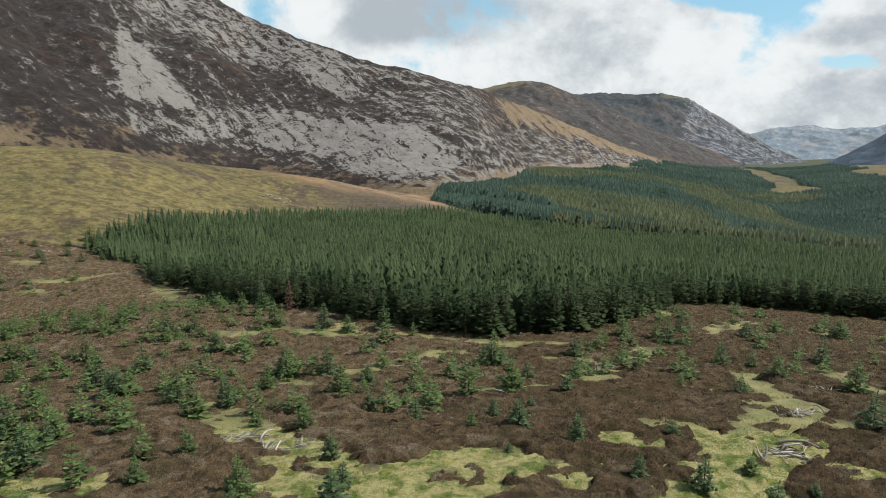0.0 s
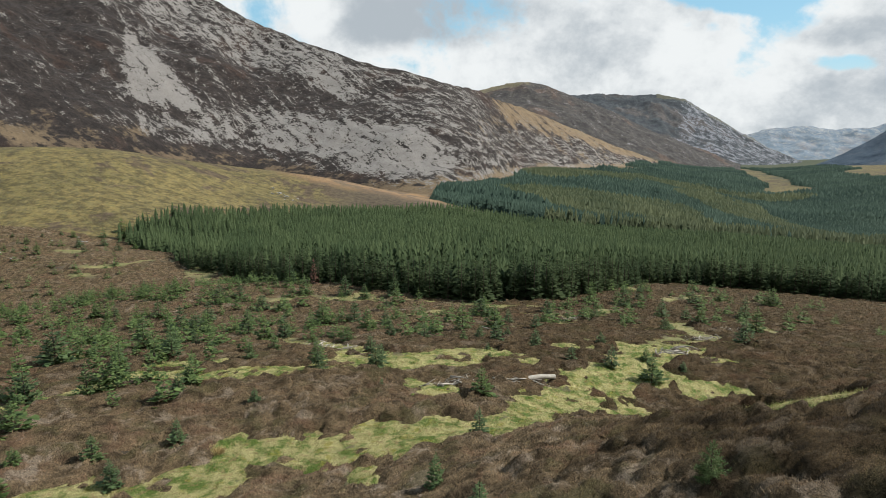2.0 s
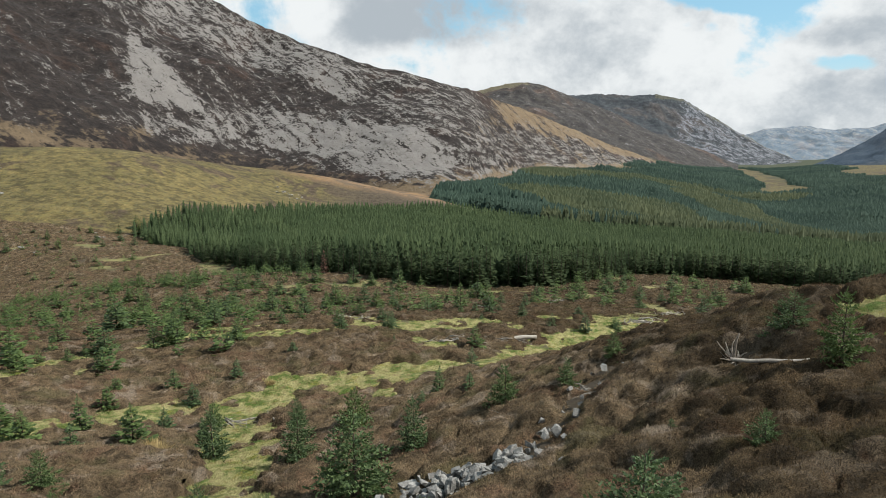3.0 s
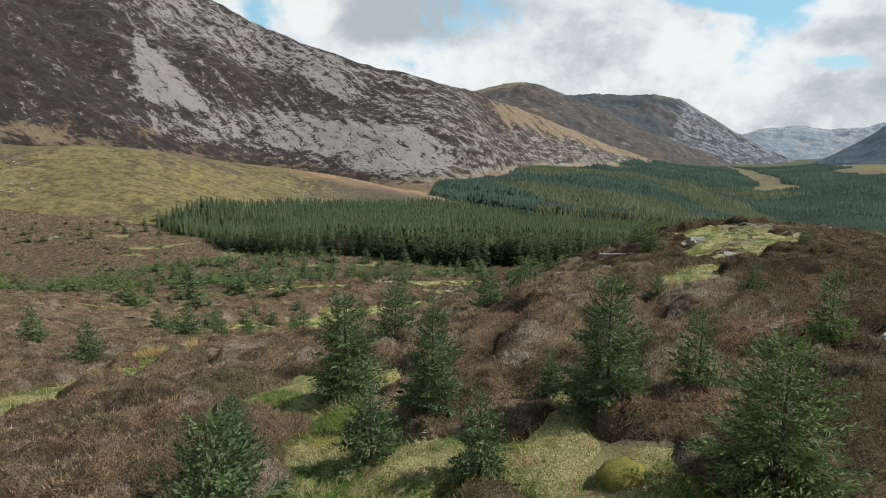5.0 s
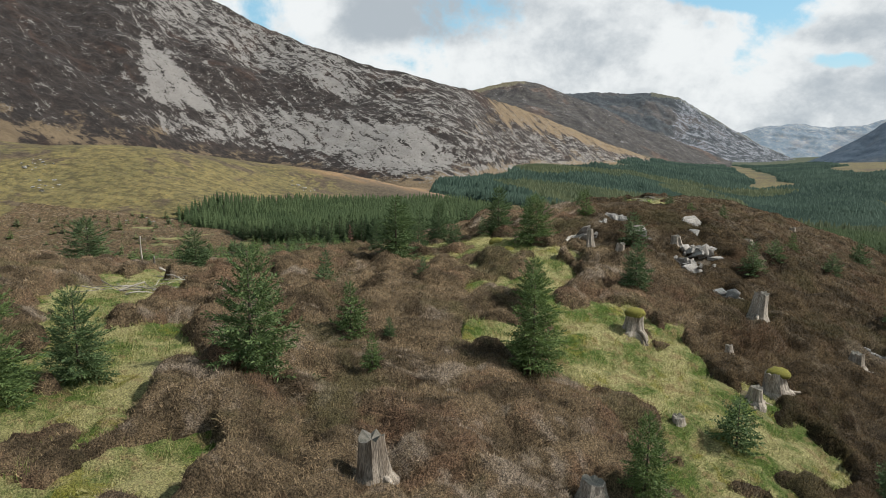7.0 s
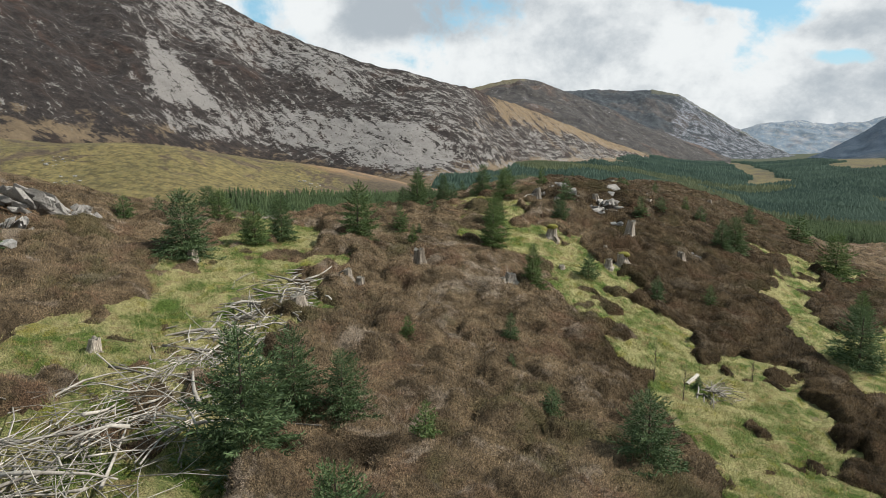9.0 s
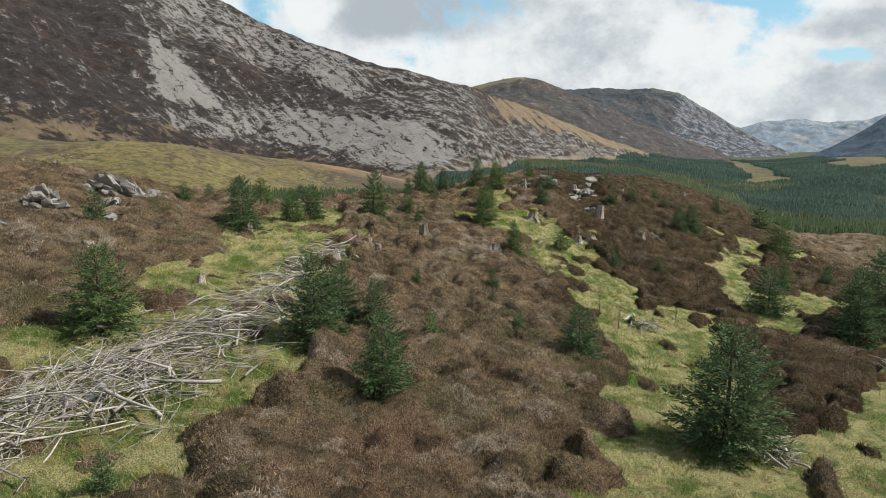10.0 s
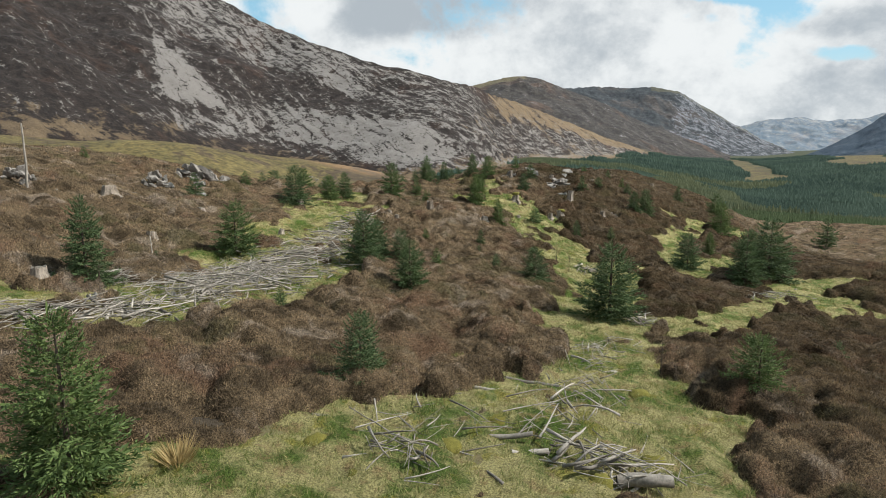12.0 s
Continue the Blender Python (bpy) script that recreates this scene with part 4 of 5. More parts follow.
plant(far_kinds, [(x, y, min(h * 1.2, 3.4)) for x, y, h in SLOPE_TREES_A + SLOPE_TREES_B + LOWER_TREES_A + LOWER_TREES_B + EDGE_TREES_A + EDGE_TREES_B])

# the plantation: the front rows tree by tree, the rest as one body of trees


def grove(name, label, meshes, rows, seed):
    """Many small trees in one mesh, copies of some crowns."""
    r = random.Random(seed)
    skins = []
    for m in meshes:
        co = np.empty(len(m.vertices) * 3)
        m.vertices.foreach_get("co", co)
        skins.append(co.reshape(-1, 4, 3))
    out = []
    for x, y, h in rows:
        a, w = r.uniform(0, 6.28), h * r.uniform(0.9, 1.15)
        q = r.choice(skins)
        ca, sa = math.cos(a) * w, math.sin(a) * w
        out.append(np.stack([q[..., 0] * ca - q[..., 1] * sa + x, q[..., 0] * sa + q[..., 1] * ca + y, q[..., 2] * h + float(height(x, y)) - 0.05], -1))
    tagged(new(name, quads(name, np.concatenate(out), NEEDLES)), label, "saplings", kind="stuff")


grove("sapling_thicket", "scattered small spruces on the cleared slope", [crown_mesh("crown", 350 + i, 8, 5, 2, 0.42, fat=2.3) for i in range(4)], extra, 41)
PASTURE_TREES = [(-97, 211, 5), (-92, 217, 5.5), (-79, 241, 5), (-88, 229, 4.5), (-100, 206, 3.5), (-107, 203, 2.8), (-114, 200, 2.2), (-70, 262, 4.5), (-121, 198, 2.4), (-94, 208, 5), (-86, 219, 5.6), (-130, 197, 1.8), (-111, 204, 2), (-62, 285, 4)]
plant(far_kinds, PASTURE_TREES + [(x, y, 2.2 + 2.2 * wild.rand()) for x, y in zip(np.linspace(-165, -78, 24) + wild.uniform(-3, 3, 24), np.linspace(178, 196, 24) + wild.uniform(-6, 8, 24)) if not bool(inside(x, y, PLANTATION))])
forest_trunk = trunk_mesh("trunk", 0.014, 0.9)
forest_kinds = [tree_kind("plantation_spruce", "tall dark green spruce at the plantation's edge", "tree", "plantation edge",
                          crown_mesh("crown", 400 + i, 16, 7, 1, 0.185 + 0.015 * i, 0.02, 0.75, DARK_NEEDLES, 0.25, 2.5), forest_trunk) for i in range(4)]
rf = np.random.RandomState(9)
fx, fy = np.meshgrid(np.arange(-110, 265, 2.05), np.arange(110, 350, 2.05))
fx, fy = fx.ravel() + rf.uniform(-0.8, 0.8, fx.size), fy.ravel() + rf.uniform(-0.8, 0.8, fy.size)
keep = inside(fx, fy, PLANTATION) & (np.abs(np.sin(fx * 0.02 + 1) * 3 + fy - 246) > 1.2)
fx, fy = fx[keep], fy[keep]
margin = along(fx, fy, PLANTATION[-2:] + PLANTATION[:10])
front = np.argsort(margin)[:300]
rows = [(fx[i], fy[i], (5.6 + 1.9 * rf.rand() + 0.6 * math.sin(fx[i] * 0.11)) * (0.70 + 0.30 * float(smooth(fx[i], -85, -30)))) for i in front]
plant(forest_kinds, rows)
clear(fine_kinds + near_kinds + far_kinds + forest_kinds)


def tiers(x, y, z, h, reach, count, points, seed, blunt=0.8):
    """Many trees in one array of triangles: ragged tiers of star-shaped skirts."""
    r = np.random.RandomState(seed)
    n, tris = len(x), []
    for k in range(count):
        f0, f1 = k / count, min((k + 1.7) / count, 1.0)
        rad = reach * (1 - f0) ** blunt
        turn = r.uniform(0, 6.28, n)
        top = np.stack([x, y, z + h * f1], 1)
        ring = []
        for i in range(points * 2):
            q = rad * (np.where(i % 2, 0.55, 1.0) * r.uniform(0.8, 1.2, n))
            a = turn + 6.283 * i / (points * 2)
            ring.append(np.stack([x + q * np.cos(a), y + q * np.sin(a), z + h * f0 + (0.06 if i % 2 else -0.02) * h + r.uniform(-0.02, 0.02, n) * h], 1))
        for i in range(points * 2):
            tris.append(np.stack([ring[i], ring[(i + 1) % (points * 2)], top], 1))
    return np.stack(tris, 1).reshape(-1, 3, 3)


def wood(name, label, tri, mat):
    mesh = bpy.data.meshes.new(name)
    put_mesh(mesh, tri.reshape(-1, 3), np.arange(len(tri) * 3).reshape(-1, 3))
    mesh.materials.append(mat)
    face = np.cross(tri[:, 1] - tri[:, 0], tri[:, 2] - tri[:, 0])
    face /= np.maximum(np.linalg.norm(face, axis=1, keepdims=True), 1e-9)
    face *= np.where(face[:, 2:3] < 0, -1, 1)
    soft_way = face * 0.75 + np.array([0, 0, 1.0])
    soft_way /= np.linalg.norm(soft_way, axis=1, keepdims=True)
    mesh.shade_smooth()
    mesh.normals_split_custom_set(np.repeat(soft_way, 3, axis=0))
    return tagged(new(name, mesh), label, "forest", kind="stuff")


rest = np.ones(len(fx), bool)
rest[front] = False
bx, by = fx[rest], fy[rest]
bh = (5.9 + 1.5 * rf.rand(len(bx)) + 0.7 * np.sin(bx * 0.05) * np.sin(by * 0.04)) * (0.70 + 0.30 * smooth(bx, -88, -35))
wood("plantation", "dense dark green spruce plantation", tiers(bx, by, height(bx, by), bh, 0.25 * bh, 6, 3, 5, 0.72), DARK_NEEDLES)

# the valley woods beyond
vx, vy = [], []
for step, d0, d1 in ((2.6, 260, 560), (3.9, 560, 950), (6.6, 950, 2150)):
    ax, ay = np.meshgrid(np.arange(-60, d1 * 1.05, step), np.arange(d0, d1, step))
    ax, ay = ax.ravel() + rf.uniform(-0.4, 0.4, ax.size) * step, ay.ravel() + rf.uniform(-0.4, 0.4, ax.size) * step
    b = ax / ay
    footline = np.interp(b, (-0.05, 0, 0.05, 0.1, 0.16, 0.21, 0.25, 0.29, 0.33, 1), (480, 500, 545, 700, 900, 1060, 1200, 1400, 2100, 2100))
    tip = ax > np.interp(ay, (260, 300, 345, 400, 460, 520), (190, 130, 55, 10, -10, 0))
    gap = fbm(ax * 0.008, ay * 0.008, 55)
    ok = (ay < footline + 25) & (b < 0.95) & tip & (clearing(ax, ay) + (gap - 0.5) * 1.4 > 1) & ~inside(ax, ay, PLANTATION)
    vx.append(ax[ok])
    vy.append(ay[ok])
vx, vy = np.concatenate(vx), np.concatenate(vy)
vs = np.interp(vy, (260, 560, 950, 1700), (1.25, 1.4, 1.8, 2.2))
vh = 5.4 + 1.8 * rf.rand(len(vx)) + 6 * (fbm(vx * 0.012, vy * 0.012, 59) - 0.5)
vh = vh * np.where(fbm(vx * 0.007, vy * 0.007, 63) > 0.54, 1.5, 1.0)
kindn = fbm(vx * 0.006, vy * 0.006, 77)
larch = ((kindn > 0.60) & (vy < 1100)) | ((along(vx, vy, [(75, 338), (150, 295), (262, 250)]) < 16) & (rf.rand(len(vx)) < 0.75))
close = vy - 0.15 * vx < 400
tri = {k: tiers(vx[k_on], vy[k_on], height(vx[k_on], vy[k_on]), vh[k_on], reach * vh[k_on] * (1 if k else vs[k_on]), 4 if k else 2, 3, 6, 0.7) for k, k_on, reach in ((1, close, 0.24), (0, ~close, 0.36))}
sorts = {kind: np.concatenate([tri[1].reshape(close.sum(), -1, 3)[kind_on[close]].reshape(-1, 3, 3), tri[0].reshape((~close).sum(), -1, 3)[kind_on[~close]].reshape(-1, 3, 3)]) for kind, kind_on in (("spruce", ~larch), ("larch", larch))}
wood("valley_woods", "dark spruce woods filling the valley floor", sorts["spruce"], SITKA)
wood("larch_woods", "yellowish larch stands in the valley", sorts["larch"], LARCH)


# ---- stumps, logs, stones, brash ----
def tubes(start, way, length, radius, bend, seed, sides=5, rings=4, taper=0.65):
    """Tapered bent sticks in one array of quads: start and way are n x 3."""
    r = np.random.RandomState(seed)
    way = way / np.linalg.norm(way, axis=1, keepdims=True)
    ref = np.where(np.abs(way[:, 2:3]) > 0.8, np.array([[1.0, 0, 0]]), np.array([[0, 0, 1.0]]))
    u = np.cross(way, ref)
    u /= np.linalg.norm(u, axis=1, keepdims=True)
    v = np.cross(way, u)
    off = (r.uniform(-1, 1, (len(way), 1)) * u + r.uniform(-1, 1, (len(way), 1)) * v) * (bend * length)[:, None]
    loops = []
    for k in range(rings):
        f = k / (rings - 1)
        mid = start + way * (length * f)[:, None] + off * (4 * f * (1 - f)) + r.uniform(-1, 1, off.shape) * (radius * 0.3)[:, None]
        rad = radius * (1 - taper * f)
        loops.append(np.stack([mid + (np.cos(6.283 * i / sides) * u + np.sin(6.283 * i / sides) * v) * rad[:, None] for i in range(sides)], 1))
    out = []
    for a, b in zip(loops, loops[1:]):
        for i in range(sides):
            j = (i + 1) % sides
            out.append(np.stack([a[:, i], a[:, j], b[:, j], b[:, i]], 1))
    for ring, order in ((loops[0], (0, 1, 2, 3)), (loops[-1], (3, 2, 1, 0))):
        out.append(np.stack([ring[:, o] for o in order], 1))
        if sides > 4:
            out.append(np.stack([ring[:, o] for o in (0, 3, 4, 0)], 1)[:, [0, 1, 2, 2]])
    return np.concatenate(out)


def surface(x, y):
    x, y = np.asarray(x, float), np.asarray(y, float)
    return height(x, y) + relief(x, y, turf(x, y))


def weld(name, corners, mat):
    """A mesh from quads with their common corners joined."""
    mesh = quads(name, corners, mat)
    bm = bmesh.new()
    bm.from_mesh(mesh)
    bmesh.ops.remove_doubles(bm, verts=bm.verts, dist=0.0004)
    bmesh.ops.recalc_face_normals(bm, faces=bm.faces)
    bm.to_mesh(mesh)
    bm.free()
    return mesh


def bole_mesh(seed, sides=16):
    """A sawn or snapped stump one wide and one high, with flutes and an uneven top."""
    r = random.Random(seed)
    bm = bmesh.new()
    flute = [r.uniform(0.78, 1.18) for _ in range(sides)]
    chip = [r.uniform(-0.12, 0.05) for _ in range(sides)]
    lean = r.uniform(-0.12, 0.12)
    rings = []
    for k, (z, rad) in enumerate(((-0.25, 0.95), (0.05, 0.76), (0.22, 0.56), (0.55, 0.46), (0.86, 0.42), (1.0, 0.40))):
        ring = []
        for i in range(sides):
            a = 6.283 * i / sides
            q = rad * (flute[i] if k < 4 else 0.5 + 0.5 * flute[i]) * (1 + r.uniform(-0.03, 0.03))
            zz = z + (chip[i] if k == 5 else 0)
            ring.append(bm.verts.new((q * math.cos(a) + lean * z, q * math.sin(a), zz)))
        rings.append(ring)
    for a, b in zip(rings, rings[1:]):
        for i in range(sides):
            bm.faces.new((a[i], a[(i + 1) % sides], b[(i + 1) % sides], b[i]))
    mid = bm.verts.new((lean, 0, 0.88))
    for i in range(sides):
        bm.faces.new((rings[-1][i], rings[-1][(i + 1) % sides], mid))
    for f in bm.faces:
        f.material_index = 1 if mid in f.verts else 0
    mesh = bpy.data.meshes.new("bole")
    bm.to_mesh(mesh)
    bm.free()
    mesh.materials.append(STUMPWOOD)
    mesh.materials.append(CUTWOOD)
    return mesh


def root_mesh(seed):
    r = np.random.RandomState(seed)
    q = tubes(np.array([[0.25, 0, 0.30]]), np.array([[1.0, r.uniform(-0.3, 0.3), -0.42]]), np.array([1.15]), np.array([0.17]), np.array([0.10]), seed, 6, 5)
    return weld("root", q, STUMPWOOD)


boles, roots = [bole_mesh(500 + i) for i in range(5)], [root_mesh(520 + i) for i in range(3)]
STUMPS = [  # x, y, width, height
    (5.05, 2.8, 0.25, 0.80), (5.9, 2.2, 0.34, 0.55), (12.4, 6.5, 0.45, 0.31), (4.7, -3.6, 0.50, 0.70), (8.9, -1.5, 0.48, 0.95), (8.5, 4.0, 0.40, 0.45), (7.6, -5.1, 0.50, 0.62),
    (4.5, -7.4, 0.28, 0.32), (7.2, -3.5, 0.22, 0.30), (2.1, -10.3, 0.42, 0.40), (22.2, 20.8, 0.46, 0.52), (-1.1, -10.8, 0.46, 0.78), (-14.9, -20.0, 0.66, 0.59), (-11.3, -24.1, 0.43, 0.42),
    (-11.6, -18.4, 0.41, 0.40), (-3.3, -12.6, 0.3, 0.45), (1.7, -11.0, 0.33, 0.32), (11.0, -2.8, 0.41, 0.47), (-11.1, -31.0, 0.46, 0.42),
    (-7.6, -19.6, 0.28, 0.39), (-8.3, -12.4, 0.35, 0.50), (-4.2, -15.7, 0.5, 0.5), (-2.9, -12.8, 0.31, 0.32), (6.8, -5.7, 0.35, 0.4)]
MOSSY = [(1.9, 4.5, 0.55), (2.2, 3.4, 0.50), (4.72, -3.62, 0.52), (7.62, -5.12, 0.52), (-2.3, -38.2, 0.42), (-0.2, -38.1, 0.42), (0.7, -36.9, 0.40), (3.9, -34.8, 0.55), (3.2, -36.0, 0.34), (2.0, -39.0, 0.42), (-1.5, -39.3, 0.30), (3.1, -38.1, 0.45), (-4.3, -15.0, 0.4)]
rs = random.Random(12)


def stump(x, y, wide, high):
    ob = new("tree_stump")
    tagged(ob, "weathered grey-brown tree stump with spread roots in the heather", "stump", "stumps of the felled wood")
    part("bole", rs.choice(boles), ob)
    turn = rs.uniform(0, 360)
    for k in range(rs.choice((3, 4, 4, 5))):
        part("root", rs.choice(roots), ob).matrix_basis = pose(0, 0, 0.02, 0, 0, turn + k * 85 + rs.uniform(-25, 25)) @ Matrix.Diagonal((rs.uniform(0.6, 1.0), 0.9, rs.uniform(0.6, 0.9), 1))
    ob.matrix_basis = pose(x, y, float(surface(x, y)), rs.uniform(-6, 6), rs.uniform(-6, 6), rs.uniform(0, 360)) @ Matrix.Diagonal((wide * 0.98, wide * 0.98, high * 0.95, 1))


for row in STUMPS:
    stump(*row)


def mound_mesh(name, seed, mat, sides=12):
    """A lumpy cushion one wide and half high."""
    r = random.Random(seed)
    bm = bmesh.new()
    rings = [[bm.verts.new((q * math.cos(6.283 * i / sides), q * math.sin(6.283 * i / sides), z * r.uniform(0.8, 1.15)))
              for i in range(sides) for q in [rad * r.uniform(0.84, 1.12)]] for rad, z in ((0.46, -0.12), (0.52, 0.10), (0.45, 0.30), (0.27, 0.44))]
    for a, b in zip(rings, rings[1:]):
        for i in range(sides):
            bm.faces.new((a[i], a[(i + 1) % sides], b[(i + 1) % sides], b[i]))
    top = bm.verts.new((0, 0, 0.48))
    for i in range(sides):
        bm.faces.new((rings[-1][i], rings[-1][(i + 1) % sides], top))
    mesh = bpy.data.meshes.new(name)
    bm.to_mesh(mesh)
    bm.free()
    mesh.materials.append(mat)
    mesh.shade_smooth()
    return mesh


moss_caps = [mound_mesh("moss", 560 + i, MOSS) for i in range(4)]
for x, y, wide in MOSSY:
    high = [h for sx, sy, _, h in STUMPS if math.hypot(sx - x, sy - y) < 0.2]
    ob = new("moss_cushion", rs.choice(moss_caps))
    ob.matrix_basis = pose(x, y, float(surface(x, y)) + (high[0] * 0.80 if high else -0.02), 0, 0, rs.uniform(0, 360)) @ Matrix.Diagonal((wide, wide, wide * (0.55 if high else 0.8), 1))
    tagged(ob, "yellow-green moss cushion over an old stump", "moss", "moss cushions")


def boulder_mesh(seed, count=16, flat=0.75):
    """An angular block: the hull of some places on a squashed ball."""
    r = random.Random(seed)
    bm = bmesh.new()
    for _ in range(count):
        v = Vector((r.gauss(0, 1), r.gauss(0, 1), r.gauss(0, 1))).normalized() * r.uniform(0.42, 0.56)
        bm.verts.new((v.x * 1.15, v.y * 0.9, v.z * flat))
    bmesh.ops.convex_hull(bm, input=bm.verts)
    bmesh.ops.delete(bm, geom=[v for v in bm.verts if not v.link_faces], context="VERTS")
    bmesh.ops.bevel(bm, geom=list(bm.edges), offset=0.012, segments=1, affect="EDGES")
    mesh = bpy.data.meshes.new("boulder")
    bm.to_mesh(mesh)
    bm.free()
    mesh.materials.append(ROCK)
    return mesh


boulders = [boulder_mesh(600 + i, 9 + i % 4, 0.66 + 0.1 * (i % 3)) for i in range(7)]
ROCKS = [  # x, y, width, height
    (8.0, 1.4, 0.75, 0.55), (8.5, 0.2, 0.6, 0.3), (-14.8, -17.9, 0.85, 0.6), (-13.4, -13.6, 0.7, 0.5), (-7.4, -29.4, 0.5, 0.3), (-6.9, -28.4, 0.4, 0.3), (-6.6, -27.3, 0.5, 0.35), (9.8, 5.8, 0.8, 0.6),
    (13.0, 25.9, 1.5, 0.5), (12.4, 6.8, 0.55, 0.35), (-16.4, -21.3, 0.6, 0.4), (-14.9, -14.1, 0.8, 0.6), (14, 12, 0.6, 0.35), (16, 17, 0.7, 0.4), (11, 15, 0.5, 0.3), (18.5, 20, 0.8, 0.4)]
rk = random.Random(31)


def boulder(x, y, wide, high, label="angular grey lichened boulder in the heather"):
    ob = new("boulder", rk.choice(boulders))
    ob.matrix_basis = pose(x, y, float(surface(x, y)) + 0.12 * high, rk.uniform(-15, 15), rk.uniform(-15, 15), rk.uniform(0, 360)) @ Matrix.Diagonal((wide, wide, high * 1.4, 1))
    tagged(ob, label, "rock", "boulders")


for row in ROCKS:
    boulder(*row)


crag_blocks = []
for i in range(6):
    block = boulder_mesh(640 + i, 10 + i % 3, 0.8)
    block.name = "block"
    block.materials.clear()
    block.materials.append(CRAG)
    crag_blocks.append(block)


def crag(x, y, wide, deep, high, turn, seed, label="pale fissured rock outcrop on the heather shoulder", coarse=1.0):
    """An outcrop of tilted blocks, split along one set of joints."""
    r = random.Random(seed)
    outcrop = new("rock_outcrop")
    tagged(outcrop, label, "rock", "rock outcrops")
    c, t = math.cos(radians(turn)), math.sin(radians(turn))
    for _ in range(int((10 + 15 * wide) / coarse ** 2)):
        a, q = r.uniform(0, 6.28), math.sqrt(r.random())
        u, v = q * math.cos(a) * wide * 0.46, q * math.sin(a) * deep * 0.46
        px_, py_ = x + u * c - v * t, y + u * t + v * c
        size = coarse * r.uniform(0.30, 0.62) * (0.40 + 0.20 * wide) * (1.15 - 0.5 * q)
        lift = high * (1 - q * q) * r.uniform(0.45, 0.85)
        part("block", r.choice(crag_blocks), outcrop).matrix_basis = (pose(px_, py_, float(surface(px_, py_)) + lift + 0.02, r.gauss(34, 9), r.gauss(0, 9), turn + r.gauss(0, 14))
                                                                       @ Matrix.Diagonal((size * 1.5, size * 0.75, size * 1.1 + lift * 0.7, 1)))


CRAGS = [(-14.8, -10.2, 2.9, 2.4, 1.15, 20, 1), (-13.5, -9.2, 1.4, 1.2, 0.7, 70, 2), (-15.3, -14.6, 1.6, 1.2, 0.75, 40, 3), (-18.0, -21.2, 1.5, 1.1, 0.75, 10, 4), (-14.0, -12.2, 1.4, 1.1, 0.6, 120, 5)]
SLABS = [(9.0, 3.0, 1.7, 1.0, 0.9, 30, 21), (8.0, 1.1, 0.8, 0.6, 0.8, 10, 22), (5.1, 3.9, 1.1, 0.6, 0.95, 10, 11), (7.1, 7.1, 1.2, 0.5, 0.5, 150, 20), (6.2, 6.1, 0.5, 0.4, 0.5, 60, 12), (7.1, 4.2, 1.0, 0.5, 0.6, 140, 23), (10.5, 7.6, 1.6, 1.2, 0.75, 15, 13), (8.9, 3.4, 1.0, 0.8, 0.60, 40, 14), (8.1, 2.3, 0.9, 0.6, 0.40, 0, 15),
         (8.9, -0.3, 0.8, 0.5, 0.55, 130, 16), (12.1, -1.8, 0.8, 0.4, 0.55, 100, 17), (13.7, 31.5, 1.8, 1.2, 0.5, 0, 18)]
for row in CRAGS:
    crag(*row)
for row in SLABS:
    x, y, wide, deep, high, turn, seed = row
    crag(x, y, wide, deep, high * 0.45, turn, seed, label="pale grey rock showing through the heather", coarse=1.6)
for k in range(22):      # stones between the branches
    a = rk.random()
    boulder(-9.6 + 3.4 * a + rk.uniform(-0.5, 0.5), -32.4 + 6 * a + rk.uniform(-0.6, 0.6), rk.uniform(0.22, 0.5), rk.uniform(0.15, 0.32), "broken grey stone among dead branches")

heap = new("stone_heap")
tagged(heap, "long heap of broken pale grey stones", "stones")
for k in range(280):
    a = rk.random() * (0.62 if k % 4 else 1.0)
    x, y = np.interp(a, (0, 0.35, 0.6, 1), (-1.8, 0.6, 2.6, 6.6)) + rk.gauss(0, 0.5), np.interp(a, (0, 0.35, 0.6, 1), (29.2, 31.3, 31.6, 37.8)) + rk.gauss(0, 0.5)
    s = rk.uniform(0.18, 0.50)
    st = part("stone", rk.choice(boulders), heap)
    st.matrix_basis = pose(x, y, float(surface(x, y)) + rk.uniform(0.04, 0.34), rk.uniform(-40, 40), rk.uniform(-40, 40), rk.uniform(0, 360)) @ Matrix.Diagonal((s, s, s * 1.1, 1))


stick_meshes = [weld("branch", tubes(np.array([[-0.5, 0, 0]]), np.array([[1.0, 0, 0]]), np.array([1.0]), np.array([0.013 + 0.003 * (i % 4)]), np.array([0.015 + 0.018 * (i % 5)]), 740 + i, 5, 5), DEADWOOD)
                for i in range(10)]


